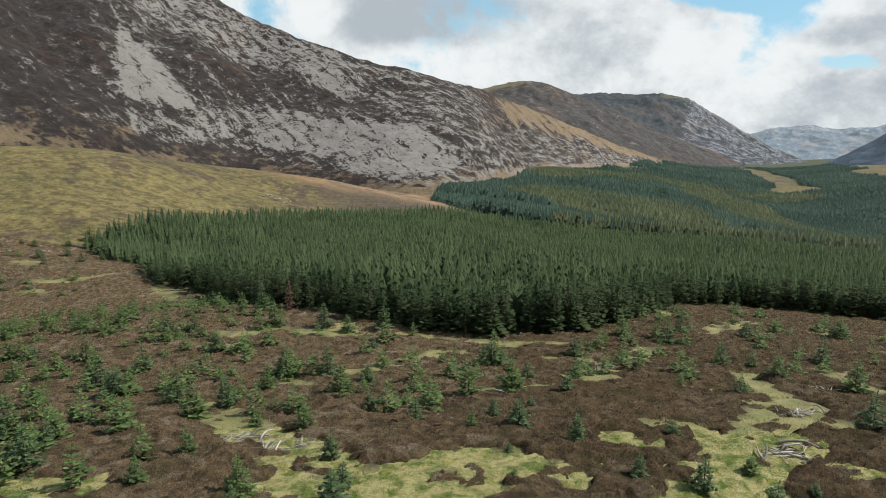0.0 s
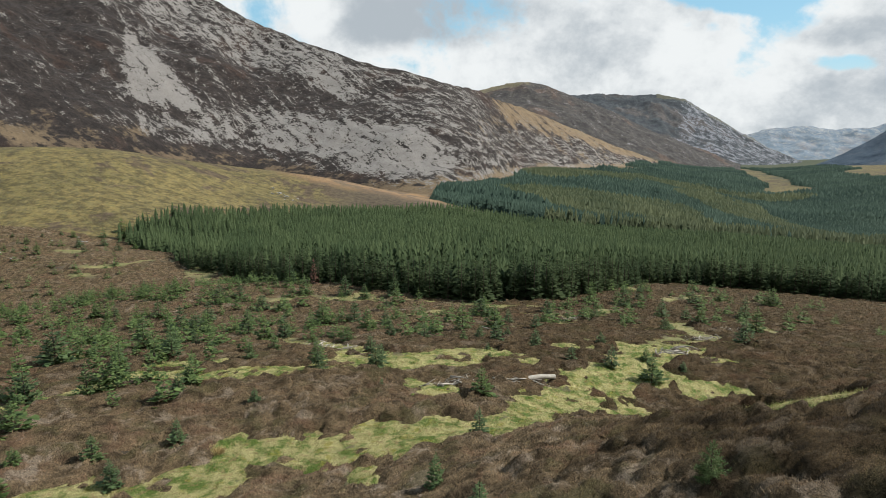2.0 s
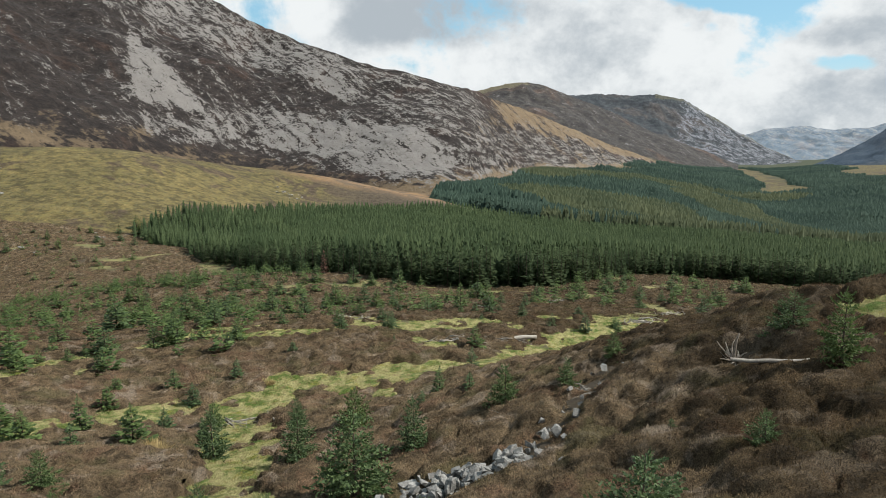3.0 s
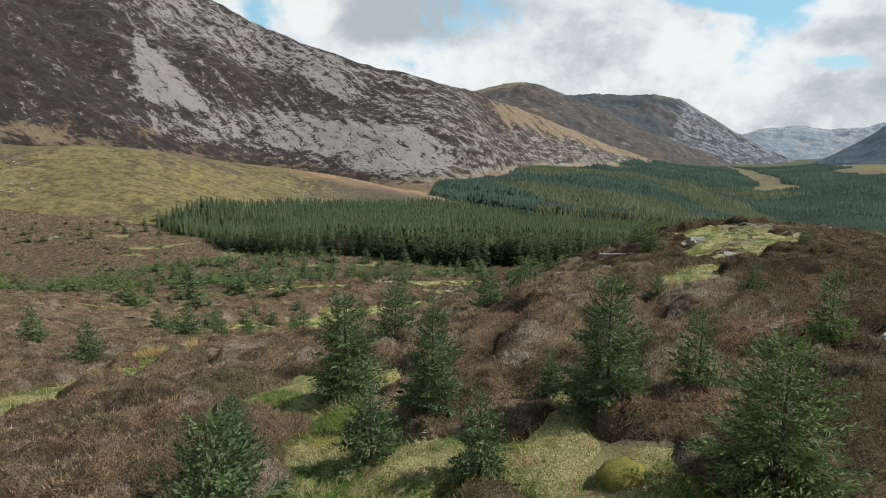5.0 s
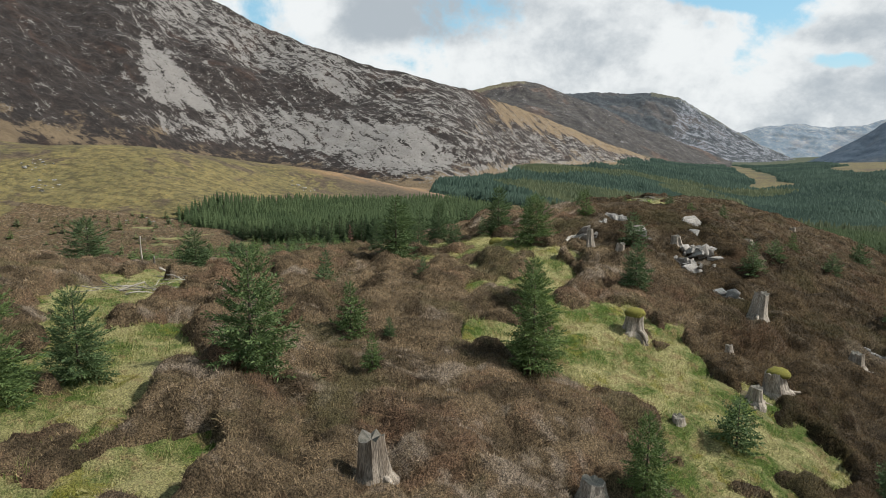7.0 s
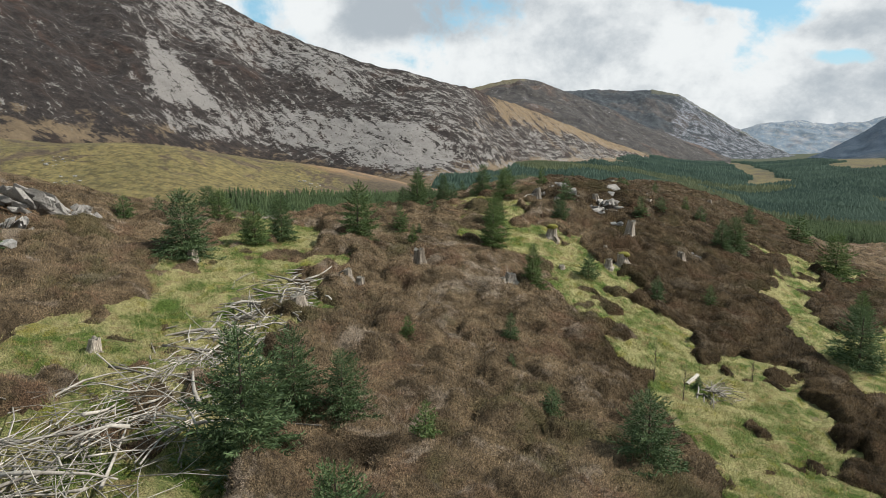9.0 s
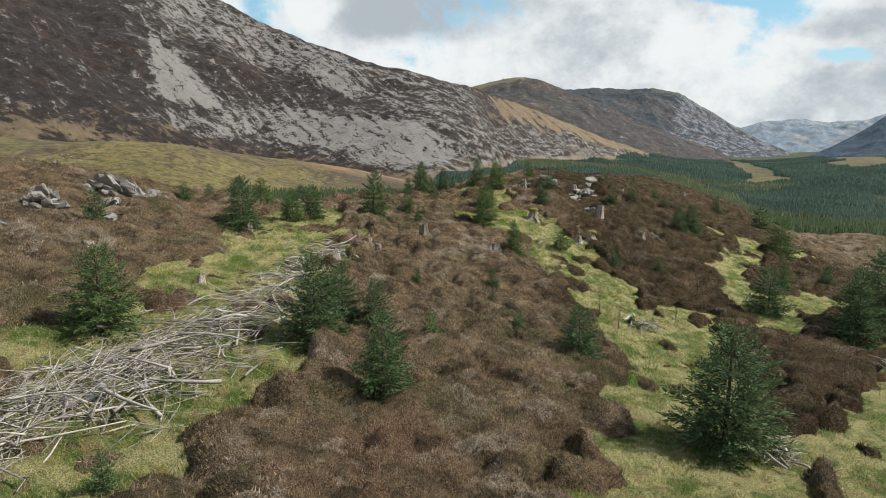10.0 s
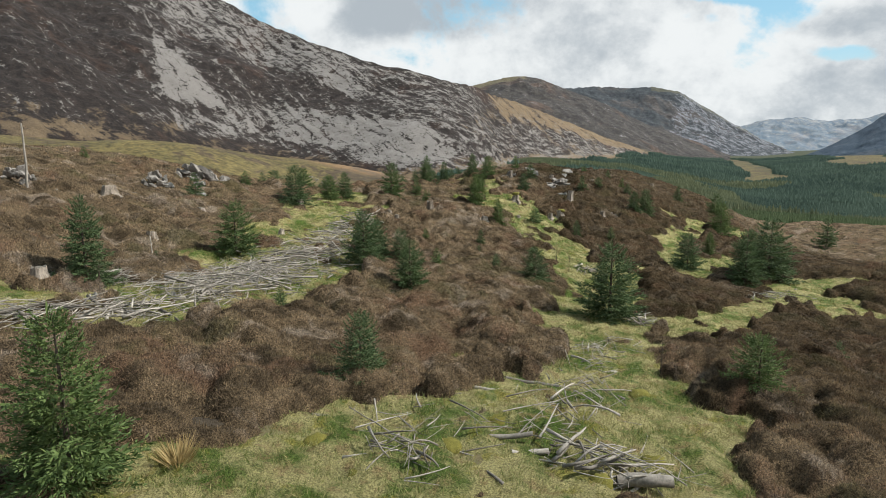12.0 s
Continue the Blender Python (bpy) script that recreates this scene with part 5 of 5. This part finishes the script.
def brash(name, label, line, half, count, high, seed, thick=1.0, longest=2.2):
    """Dead branches laid along a line, criss-cross, heaped to a height; past 300 the rest are one mesh."""
    r = np.random.RandomState(seed)
    pts = np.array(line, float)
    seg = r.randint(0, len(pts) - 1, count)
    f = r.rand(count, 1)
    at = pts[seg] * (1 - f) + pts[seg + 1] * f + r.normal(0, half * 0.5, (count, 2))
    lie = np.arctan2(*(pts[seg + 1] - pts[seg])[:, ::-1].T) + r.normal(0.2, 0.95, count)
    length = r.uniform(0.4, 1.0, count) ** 1.5 * longest
    rise = r.normal(0, 0.13, count)
    core = np.exp(-(along(at[:, 0], at[:, 1], line) / half) ** 2)
    z = surface(at[:, 0], at[:, 1]) + 0.03 + r.rand(count) * high * core
    pile = new(name)
    tagged(pile, label, "branches", "heaps of dead branches")
    for i in range(min(count, 300)):
        fat = thick * r.choice((0.5, 0.7, 0.9, 1.2, 2.0)) / math.sqrt(length[i])
        part("branch", stick_meshes[r.randint(10)], pile).matrix_basis = (pose(at[i, 0], at[i, 1], z[i], r.uniform(0, 360), -math.degrees(rise[i]), math.degrees(lie[i]))
                                                                          @ Matrix.Diagonal((length[i], length[i] * fat, length[i] * fat, 1)))
    if count > 300:
        way = np.stack([np.cos(lie), np.sin(lie), rise], 1)[300:]
        start = np.column_stack([at, z])[300:] - way * (length[300:, None] * 0.5)
        q = tubes(start, way, length[300:], r.uniform(0.008, 0.02, count - 300) * thick, r.uniform(0, 0.16, count - 300), seed + 1)
        tagged(part("twig_litter", quads("twig_litter", q, DEADWOOD), pile), kind="stuff")


brash("brash_pile", "big windrow of bleached dead branches", [(-8.0, -30.6), (-6.9, -27.6), (-6.1, -24.6), (-5.3, -20.8)], 1.45, 900, 0.5, 71, 0.85, 2.2)
brash("brash_pile", "windrow of bleached branches and stones", [(-12.0, -35.2), (-9.3, -33.2), (-7.4, -31.6)], 1.0, 420, 0.32, 73, 0.9, 1.8)
brash("brash_pile", "small heap of thin grey branches", [(-9.9, -29.6), (-9.0, -28.6)], 0.7, 150, 0.35, 72, 0.7, 1.3)
brash("brash_pile", "thin scatter of grey dead branches", [(-5.6, -20.5), (-5.1, -17), (-4.5, -13.5)], 1.2, 340, 0.2, 75, 0.95, 1.8)
brash("brash_pile", "loose dead branches on turf", [(-1.5, -37.6), (1.4, -37.3), (2.8, -35.2)], 1.2, 110, 0.28, 77, 0.65, 1.3)
brash("brash_pile", "loose dead branches on turf", [(2.2, -35.3), (3.9, -31.3), (4.6, -30)], 1.0, 110, 0.28, 79, 0.7, 1.2)
brash("brash_pile", "knot of bleached dead branches on turf", [(1.8, -38.3), (2.9, -38.8)], 0.6, 70, 0.36, 80, 0.95, 1.2)
brash("brash_pile", "few bleached dead branches on turf", [(-1.2, -38.5), (-0.5, -39.2)], 0.4, 28, 0.34, 82, 0.9, 1.0)
brash("brash_pile", "small knot of dead branches", [(6.3, -26.4), (6.9, -25.6)], 0.5, 70, 0.3, 81, 1.0, 1.2)
brash("brash_pile", "small knot of dead branches", [(6.8, -16.4), (7.3, -16.0)], 0.4, 45, 0.25, 83, 1.2, 1.2)
brash("brash_pile", "dead branches on turf among heather", [(14.8, -18.2), (17.5, -16.6)], 0.8, 70, 0.2, 85, 1.0, 1.4)
brash("brash_pile", "thin scatter of grey dead branches", [(-9.6, -2), (-8.0, -1.6), (-9.5, 3), (-12, 12), (-13.2, 17.2)], 0.9, 130, 0.2, 87, 1.0, 1.6)
brash("brash_pile", "dead branches below the knoll", [(1.5, 36), (5, 36.5), (6, 34.5)], 0.8, 36, 0.2, 89, 0.9, 1.4)
brash("brash_pile", "thin scatter of bleached branches on the crest", [(12, 24), (15, 29), (17, 34), (19, 30)], 1.4, 220, 0.2, 91, 1.1, 1.6)
for k, (x, y) in enumerate([(-11.9, 77.5), (-9.0, 75.8), (5.5, 91.1), (26.9, 85.6), (20.3, 75.9), (16.8, 102.0), (-11.0, 46.8), (5.9, 66.2), (0.8, 64.0), (-5, 107), (33, 94), (-50, 152), (-44, 146)]):
    brash("brash_pile", "bleached branches on the cleared slope", [(x - 1.6, y - 0.6), (x + 1.4, y + 0.7)], 0.8, 34, 0.25, 101 + k, 1.8, 2.4)

# logs and snapped poles
LOGS = [  # x, y, bearing, length, radius
    (-6.9, -28.0, 118, 2.8, 0.07), (-7.4, -27.4, 125, 2.4, 0.06), (4.3, 3.4, 60, 1.2, 0.08), (2.3, -38.9, -8, 0.75, 0.11), (0.1, -37.7, -6, 1.1, 0.05), (0.8, -38.2, 8, 0.6, 0.055), (1.9, -37.5, 12, 0.6, 0.045), (1.9, -33.6, -43, 2.2, 0.05), (2.2, -34.5, -28, 1.2, 0.05), (-2.2, -37.3, 165, 1.0, 0.04), (1.0, -35.6, 150, 1.5, 0.06), (2.2, -34.6, 160, 1.2, 0.06),
    (8.4, -1.2, 120, 0.9, 0.10), (11.4, -3.1, 150, 1.0, 0.10), (9.8, -1.6, 35, 0.8, 0.07), (6.4, -15.9, 50, 0.8, 0.07), (6.0, 66.3, 10, 2.2, 0.2), (11.0, 31.5, 170, 2.6, 0.07), (-11.5, -30.7, 20, 2.2, 0.06)]
for k, (x, y, az, ln, rad) in enumerate(LOGS):
    q = tubes(np.zeros((1, 3)), np.array([[1.0, 0, 0]]), np.array([ln]), np.array([rad]), np.array([0.04]), 700 + k, 9, 6, 0.2)
    ob = new("fallen_log", weld("fallen_log", q, DEADWOOD))
    ob.matrix_basis = pose(x, y, float(surface(x, y)) + rad * 0.9, 0, rs.uniform(-4, 4), az)
    tagged(ob, "bleached barkless log lying on the ground", "log", "fallen logs")
POLES = [(-21.4, 24.8, 2.6, 0.075), (-16.9, -22.4, 2.9, 0.06), (-10.2, -26.5, 1.0, 0.025), (-12.0, 6.4, 0.7, 0.06)]
for k, (x, y, ln, rad) in enumerate(POLES):
    q = tubes(np.array([[0, 0, -0.2]]), np.array([[0.02, 0.01, 1.0]]), np.array([ln + 0.2]), np.array([rad]), np.array([0.03]), 720 + k, 9, 7, 0.5)
    ob = new("dead_pole", weld("dead_pole", q, DEADWOOD))
    ob.matrix_basis = pose(x, y, float(surface(x, y)), rs.uniform(-3, 3), rs.uniform(-3, 3), 40 * k)
    tagged(ob, "bare bleached pole of a dead tree standing in heather", "dead tree", "dead poles")


def straw_mesh(seed):
    """A clump of long dry blades that fall over to all sides, one metre high."""
    r = np.random.RandomState(seed)
    n = 220
    az, q = r.uniform(0, 6.28, n), r.uniform(0, 0.28, n)
    base = np.stack([q * np.cos(az), q * np.sin(az), np.full(n, -0.1)], 1)
    way = np.stack([np.cos(az) * (q * 2 + r.uniform(0, 0.4, n)), np.sin(az) * (q * 2 + r.uniform(0, 0.4, n)), np.ones(n)], 1)
    return quads("blades", sprays(base, way, r.uniform(0.6, 1.1, n), r.uniform(0.02, 0.035, n), r.normal(0, 1, (n, 3))), STRAW)


straws = [straw_mesh(770 + i) for i in range(3)]
for k, (x, y, high) in enumerate([(-10.0, 18.3, 0.55), (-10.5, 18.0, 0.5), (-8.8, 19.1, 0.6), (-9.2, 19.6, 0.45), (-12.4, 40.5, 0.7), (-13.4, 42.0, 0.6), (-4.0, -39.3, 0.4), (-11.2, 53.9, 0.5)]):
    ob = new("grass_tussock", straws[k % 3])
    ob.matrix_basis = pose(x, y, float(surface(x, y)) + 0.05, 0, 0, 77 * k) @ Matrix.Diagonal((high * 1.3, high * 1.3, high, 1))
    tagged(ob, "tall clump of dry straw-coloured moor grass", "grass", "straw tussocks")


def bare_sapling(x, y, high, seed):
    r = np.random.RandomState(seed)
    ob = new("bare_sapling")
    tagged(ob, "thin leafless young tree with fine brown twigs", "tree", "bare saplings")
    part("stem", weld("stem", tubes(np.array([[0, 0, -0.1]]), np.array([[0.03, 0.02, 1.0]]), np.array([high + 0.1]), np.array([0.016]), np.array([0.03]), seed, 6, 6, 0.8), BARK), ob)
    for k in range(9):
        z, az = high * (0.25 + 0.07 * k), r.uniform(0, 6.28)
        part("twig", weld("twig", tubes(np.array([[0, 0, z]]), np.array([[math.cos(az), math.sin(az), 1.1]]), np.array([high * r.uniform(0.18, 0.32)]), np.array([0.006]), np.array([0.05]), seed + k, 5, 4, 0.7), BARK), ob)
    ob.matrix_basis = pose(x, y, float(surface(x, y)))


for k, (x, y, high) in enumerate([(5.4, -16.0, 1.3), (5.9, -16.9, 1.1), (5.0, -32.8, 1.0), (8.6, -15.0, 0.9), (-9.6, -30.9, 0.9)]):
    bare_sapling(x, y, high, 800 + 12 * k)

# the upturned root plate on the crest
rr = np.random.RandomState(5)
n = 26
az, el = rr.uniform(0, 6.28, n), rr.uniform(-0.25, 0.9, n)
way = np.stack([np.cos(az) * np.cos(el), np.sin(az) * np.cos(el), np.sin(el)], 1)
plate = new("upturned_root")
for i in range(n):
    part("root", weld("root", tubes(np.array([[0, 0, 0.3]]) + way[i:i + 1] * 0.1, way[i:i + 1], rr.uniform(0.5, 1.3, 1), rr.uniform(0.03, 0.075, 1), rr.uniform(0.05, 0.2, 1), 60 + i, 6, 5), STUMPWOOD), plate)
part("trunk", weld("trunk", tubes(np.array([[0, 0, 0.1]]), np.array([[0.08, 0.1, 1.0]]), np.array([1.7]), np.array([0.12]), np.array([0.06]), 8, 7, 5), STUMPWOOD), plate)
plate.matrix_basis = pose(9.4, 33.6, float(surface(9.4, 33.6)) - 0.05) @ Matrix.Diagonal((0.58, 0.58, 0.62, 1))
tagged(plate, "upturned pale root plate with a snapped trunk", "dead tree")

# ---- heather and grass ----
OBSTACLES = np.array([(x, y, 0.30 + 0.5 * w) for x, y, w, h in STUMPS + ROCKS] + [(x, y, 0.15 + 0.40 * w) for x, y, w, d, h, _, s in CRAGS + SLABS] + [(x, y, 0.15 + 0.5 * w) for x, y, w in MOSSY] + [(float(np.interp(a, (0, 0.35, 0.6, 1), (-1.8, 0.6, 2.6, 6.6))), float(np.interp(a, (0, 0.35, 0.6, 1), (29.2, 31.3, 31.6, 37.8))), 1.0) for a in np.linspace(0, 1, 12)] + [(9.4, 33.6, 0.9)])


def domes(x, y, cell, seed):
    """Overlapping rounded tops, scattered one to a cell."""
    ix, iy, total_ = np.floor(x / cell), np.floor(y / cell), np.zeros(x.shape)
    for dx in (-1, 0, 1):
        for dy in (-1, 0, 1):
            jx, jy = ix + dx, iy + dy
            away = (x - (jx + lattice(jx, jy, seed)) * cell) ** 2 + (y - (jy + lattice(jx, jy, seed + 1)) * cell) ** 2
            rad = cell * (0.48 + 0.36 * lattice(jx, jy, seed + 2))
            total_ += (np.clip(1 - away / (rad * rad), 0, 1) ** 0.7 * (0.45 + 0.55 * lattice(jx, jy, seed + 3))) ** 10
    return total_ ** 0.1


def heath_height(x, y, t):
    """How high the heather stands over the ground; below zero where there is none."""
    bush = domes(x, y, 0.85, 81)
    full = t
    t = t * (1 - 0.75 * smooth(fbm(x * 0.55, y * 0.55, 23), 0.60, 0.66))
    grown = smooth(t + 0.55 * (0.5 - bush), 0.62, 0.10)
    lush = 0.45 + 1.1 * fbm(x * 0.14, y * 0.14, 51)
    tops = 0.20 * domes(x, y, 2.1, 71) + 0.34 * bush + 0.12 * domes(x, y, 0.38, 75)
    h = grown * (1 - 0.45 * full) * (lush * tops + 0.08 * (fbm(x * 3.0, y * 3.0, 57, 2) - 0.5))
    for ox, oy, rad in OBSTACLES:
        d = np.hypot(x - ox, y - oy)
        h = np.where(d < rad * 1.1, h * smooth(d, rad * 0.5, rad * 1.1), h)
    return h - 0.10 * (1 - grown)


def heath_patch(x0, x1, y0, y1, step):
    """Corners, quads and darkening of the heather on a stretch of ground."""
    x, y = np.meshgrid(np.arange(x0, x1 + step, step), np.arange(y0, y1 + step, step))
    jitter = 0.3 * step
    x, y = x + (lattice(x / step, y / step, 91) - 0.5) * jitter, y + (lattice(x / step, y / step, 92) - 0.5) * jitter
    t = turf(x, y)
    grass_here = turf(x, y, False)
    h = heath_height(x, y, grass_here)
    z = height(x, y) + relief(x, y, t) + h
    ny, nx = x.shape
    i = (np.arange(ny - 1)[:, None] * nx + np.arange(nx - 1)).ravel()
    face = np.stack([i, i + 1, i + nx + 1, i + nx], 1)
    open_ground = ~inside(x, y, PLANTATION).ravel()[i]
    on = (h.ravel()[face].max(1) > 0.0) & open_ground
    sod = height(x, y) + relief(x, y, t) - 0.12 + smooth(grass_here, 0.08, 0.45) * (0.14 + 0.19 * domes(x, y, 0.60, 95) * (0.2 + fbm(x * 0.5, y * 0.5, 96)) + 0.05 * (fbm(x * 4, y * 4, 97, 2) - 0.5))
    bare = (grass_here.ravel()[face].max(1) > 0.10) & open_ground & (step < 0.4)
    # Darker to the right of the flight line, with a wavering edge.
    darkening = smooth(x + (fbm(x * 0.2, y * 0.2, 53) - 0.5) * 9, 4.0, 8.5) * smooth(x, 40, 24) * smooth(y, 62, 44)
    # Down the slope the shade among the bushes is put into the colour.
    darkening = np.maximum(darkening, smooth(y, 46, 70) * (0.62 + 0.38 * smooth(x + (fbm(x * 0.07, y * 0.07, 54) - 0.5) * 30, -8, 14)))
    return np.stack([x, y, z], -1).reshape(-1, 3), face[on], darkening.ravel(), np.stack([x, y, sod], -1).reshape(-1, 3), face[bare]


def shoots(co, face, darkening, per_m2, length, wide, seed):
    """Short stiff shoots that stand out of the heather."""
    r = np.random.RandomState(seed)
    a, b, d = co[face[:, 0]], co[face[:, 1]], co[face[:, 3]]
    normal = np.cross(b - a, d - a)
    area = np.linalg.norm(normal, axis=1)
    pick = r.choice(len(face), int(area.sum() * per_m2), p=area / area.sum())
    n = len(pick)
    u, v = r.rand(n, 1), r.rand(n, 1)
    c = co[face[pick, 2]]
    base = (a[pick] * (1 - u) + b[pick] * u) * (1 - v) + (d[pick] * (1 - u) + c * u) * v - normal[pick] / area[pick, None] * 0.015
    way = normal[pick] / area[pick, None] + np.array([0, 0, 0.5]) + r.normal(0, 0.42, (n, 3))
    way /= np.linalg.norm(way, axis=1, keepdims=True)
    side = np.cross(way, r.normal(0, 1, (n, 3)))
    side *= (0.5 * wide * r.uniform(0.6, 1.5, n) / np.linalg.norm(side, axis=1))[:, None]
    tip = base + way * (length * r.uniform(0.5, 1.5, n))[:, None]
    return np.stack([base + side, tip, base - side], 1), np.repeat(darkening[face[pick, 0]], 3)


def blades(seed, x0, x1, y0, y1, per_m2, size):
    """Grass in tufts that fall over to all sides."""
    r = np.random.RandomState(seed)
    n = int((x1 - x0) * (y1 - y0) * per_m2 / 14)
    x, y = r.uniform(x0, x1, n), r.uniform(y0, y1, n)
    x, y = np.repeat(x, 14) + r.normal(0, 0.07 * size, n * 14), np.repeat(y, 14) + r.normal(0, 0.07 * size, n * 14)
    t = turf(x, y)
    ok = (t > 0.4) & ~inside(x, y, PLANTATION)
    x, y, t = x[ok], y[ok], t[ok]
    n = len(x)
    base = np.stack([x, y, height(x, y) + relief(x, y, t) + 0.19 * domes(x, y, 0.60, 95) * (0.2 + fbm(x * 0.5, y * 0.5, 96)) * (size < 2.5) - 0.02], 1)
    way = np.stack([r.normal(0, 0.75, n), r.normal(0, 0.75, n), np.ones(n)], 1)
    return sprays(base, way, r.uniform(0.06, 0.20, n) * size ** 0.5, 0.0085 * size * r.uniform(0.6, 1.4, n), r.normal(0, 1, (n, 3)))


HEATH = [  # x from, x to, y from, y to, grid, shoots to the square metre, their length and width
    (-9, 11, -43, 8, 0.12, 430, 0.080, 0.015), (-20, -9, -43, 8, 0.19, 120, 0.095, 0.023), (11, 30, -43, 8, 0.19, 100, 0.095, 0.023),
    (-9, 17, 8, 46, 0.18, 150, 0.09, 0.020), (-22, -9, 8, 46, 0.25, 70, 0.10, 0.028), (17, 30, 8, 46, 0.25, 60, 0.10, 0.028),
    (-50, 50, 46, 80, 0.32, 40, 0.12, 0.036), (-72, 66, 80, 112, 0.5, 14, 0.16, 0.055), (-75, 120, 112, 160, 0.75, 6, 0.2, 0.08), (-72, -30, 160, 206, 0.9, 4, 0.2, 0.09), (66, 130, 76, 112, 1.0, 4, 0.2, 0.09),
    (-150, -72, 104, 205, 1.2, 3, 0.22, 0.1), (30, 64, -43, 46, 0.6, 8, 0.14, 0.045), (-52, -22, 8, 46, 0.45, 14, 0.14, 0.045), (-52, -20, -43, 8, 0.45, 14, 0.14, 0.045)]
co, quad, dark_values, total_corners, heath, heath_dark, mat_co, mat_quad = [], [], [], 0, [], [], [], []
for k, (x0, x1, y0, y1, step, per_m2, ln, wide) in enumerate(HEATH):
    v, f, darkening, sod, bare = heath_patch(x0, x1, y0, y1, step)
    mat_co.append(sod)
    mat_quad.append(bare + total_corners)
    q, q_dark = shoots(v, f, darkening, per_m2, ln, wide, 901 + k)
    heath.append(q)
    heath_dark.append(q_dark)
    co.append(v)
    quad.append(f + total_corners)
    dark_values.append(darkening)
    total_corners += len(v)


def darkened(mesh, values, mat):
    mesh.attributes.new("darkening", "FLOAT", "POINT").data.foreach_set("value", np.concatenate(values).astype(np.float32))
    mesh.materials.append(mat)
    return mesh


bush_mesh = darkened(put_mesh(bpy.data.meshes.new("heather"), np.concatenate(co), np.concatenate(quad)), dark_values, CUSHION)
bush_mesh.shade_smooth()
mat_co, mat_quad = np.concatenate(mat_co), np.concatenate(mat_quad)
used, mat_quad = np.unique(mat_quad, return_inverse=True)
sod_mesh = put_mesh(bpy.data.meshes.new("turf"), mat_co[used], mat_quad.reshape(-1, 4))
sod_mesh.materials.append(TURF)
sod_mesh.shade_smooth()
tagged(new("turf", sod_mesh), "tussocky yellow-green turf with moss and straw", "turf", kind="stuff")
tagged(new("heather", bush_mesh), "brown winter heather in springy rounded bushes", "heather", kind="stuff")
sward = [blades(911, -9, 9, -43, 8, 430, 1.1), blades(912, -19, -9, -44, 10, 130, 1.4), blades(913, 10, 24, -42, 10, 130, 1.4), blades(914, -17, 27, 8, 47, 90, 1.6),
         blades(915, -40, 40, 47, 82, 60, 1.9), blades(917, -60, 64, 82, 125, 22, 2.8), blades(916, -80, 70, 125, 165, 3, 5.0)]
heath = np.concatenate(heath)
shoot_mesh = put_mesh(bpy.data.meshes.new("heather_shoots"), heath.reshape(-1, 3), np.arange(len(heath) * 3).reshape(-1, 3))
darkened(shoot_mesh, heath_dark, SPRIGS)
rp = np.random.RandomState(77)
px, py = rp.uniform(-330, -35, 16000), rp.uniform(176, 470, 16000)
ok = (fbm(px * 0.05, py * 0.05, 81) + rp.uniform(-0.15, 0.15, 16000) > 0.5) & (py > 200 + 0.42 * (px + 130)) & ~inside(px, py, PLANTATION)
px, py = px[ok], py[ok]
size = rp.uniform(0.15, 0.42, len(px))
tufts = [sprays(np.stack([px, py, surface(px, py) - 0.05], 1), np.stack([rp.normal(0, 0.7, len(px)), rp.normal(0, 0.7, len(px)), np.ones(len(px))], 1), size, size * 0.5, rp.normal(0, 1, (len(px), 3))) for _ in range(2)]
tagged(new("tussocks", quads("tussocks", np.concatenate(tufts), DRY_GRASS)), "tussocks of rough grass on the pasture", "grass", kind="stuff")
for cx, cy, count in ((-172, 247, 16), (-152, 226, 12), (-77, 319, 14), (-112, 182, 6), (-110, 200, 5)):
    for _ in range(count):
        boulder(cx + rk.gauss(0, 4), cy + rk.gauss(0, 4), rk.uniform(0.7, 2.2), rk.uniform(0.4, 1.1), "pale stone lying on the rough pasture")
tagged(new("heather_shoots", shoot_mesh), "thin brown flowering shoots of the heather", "heather", kind="stuff")
tagged(new("grass", quads("grass", np.concatenate(sward), BLADES)), "pale yellow-green moor grass in strips", "grass", kind="stuff")

# two trees that stand out at the plantation's edge
for x, y, h, mat, label in ((-22.5, 131.0, 4.6, RUSSET, "bare reddish larch before the dark spruces"), (-27.5, 134.0, 5.4, NEEDLES, "light green young conifer before the dark spruces")):
    ob = tree_kind("larch" if mat is RUSSET else "young_conifer", label, "tree", "", crown_mesh("crown", int(h * 100), 16, 6, 4, 0.20, mat=mat, fat=0.8), trunk_mesh("trunk", 0.014, 0.95))
    ob.matrix_basis = stand(x, y, h)
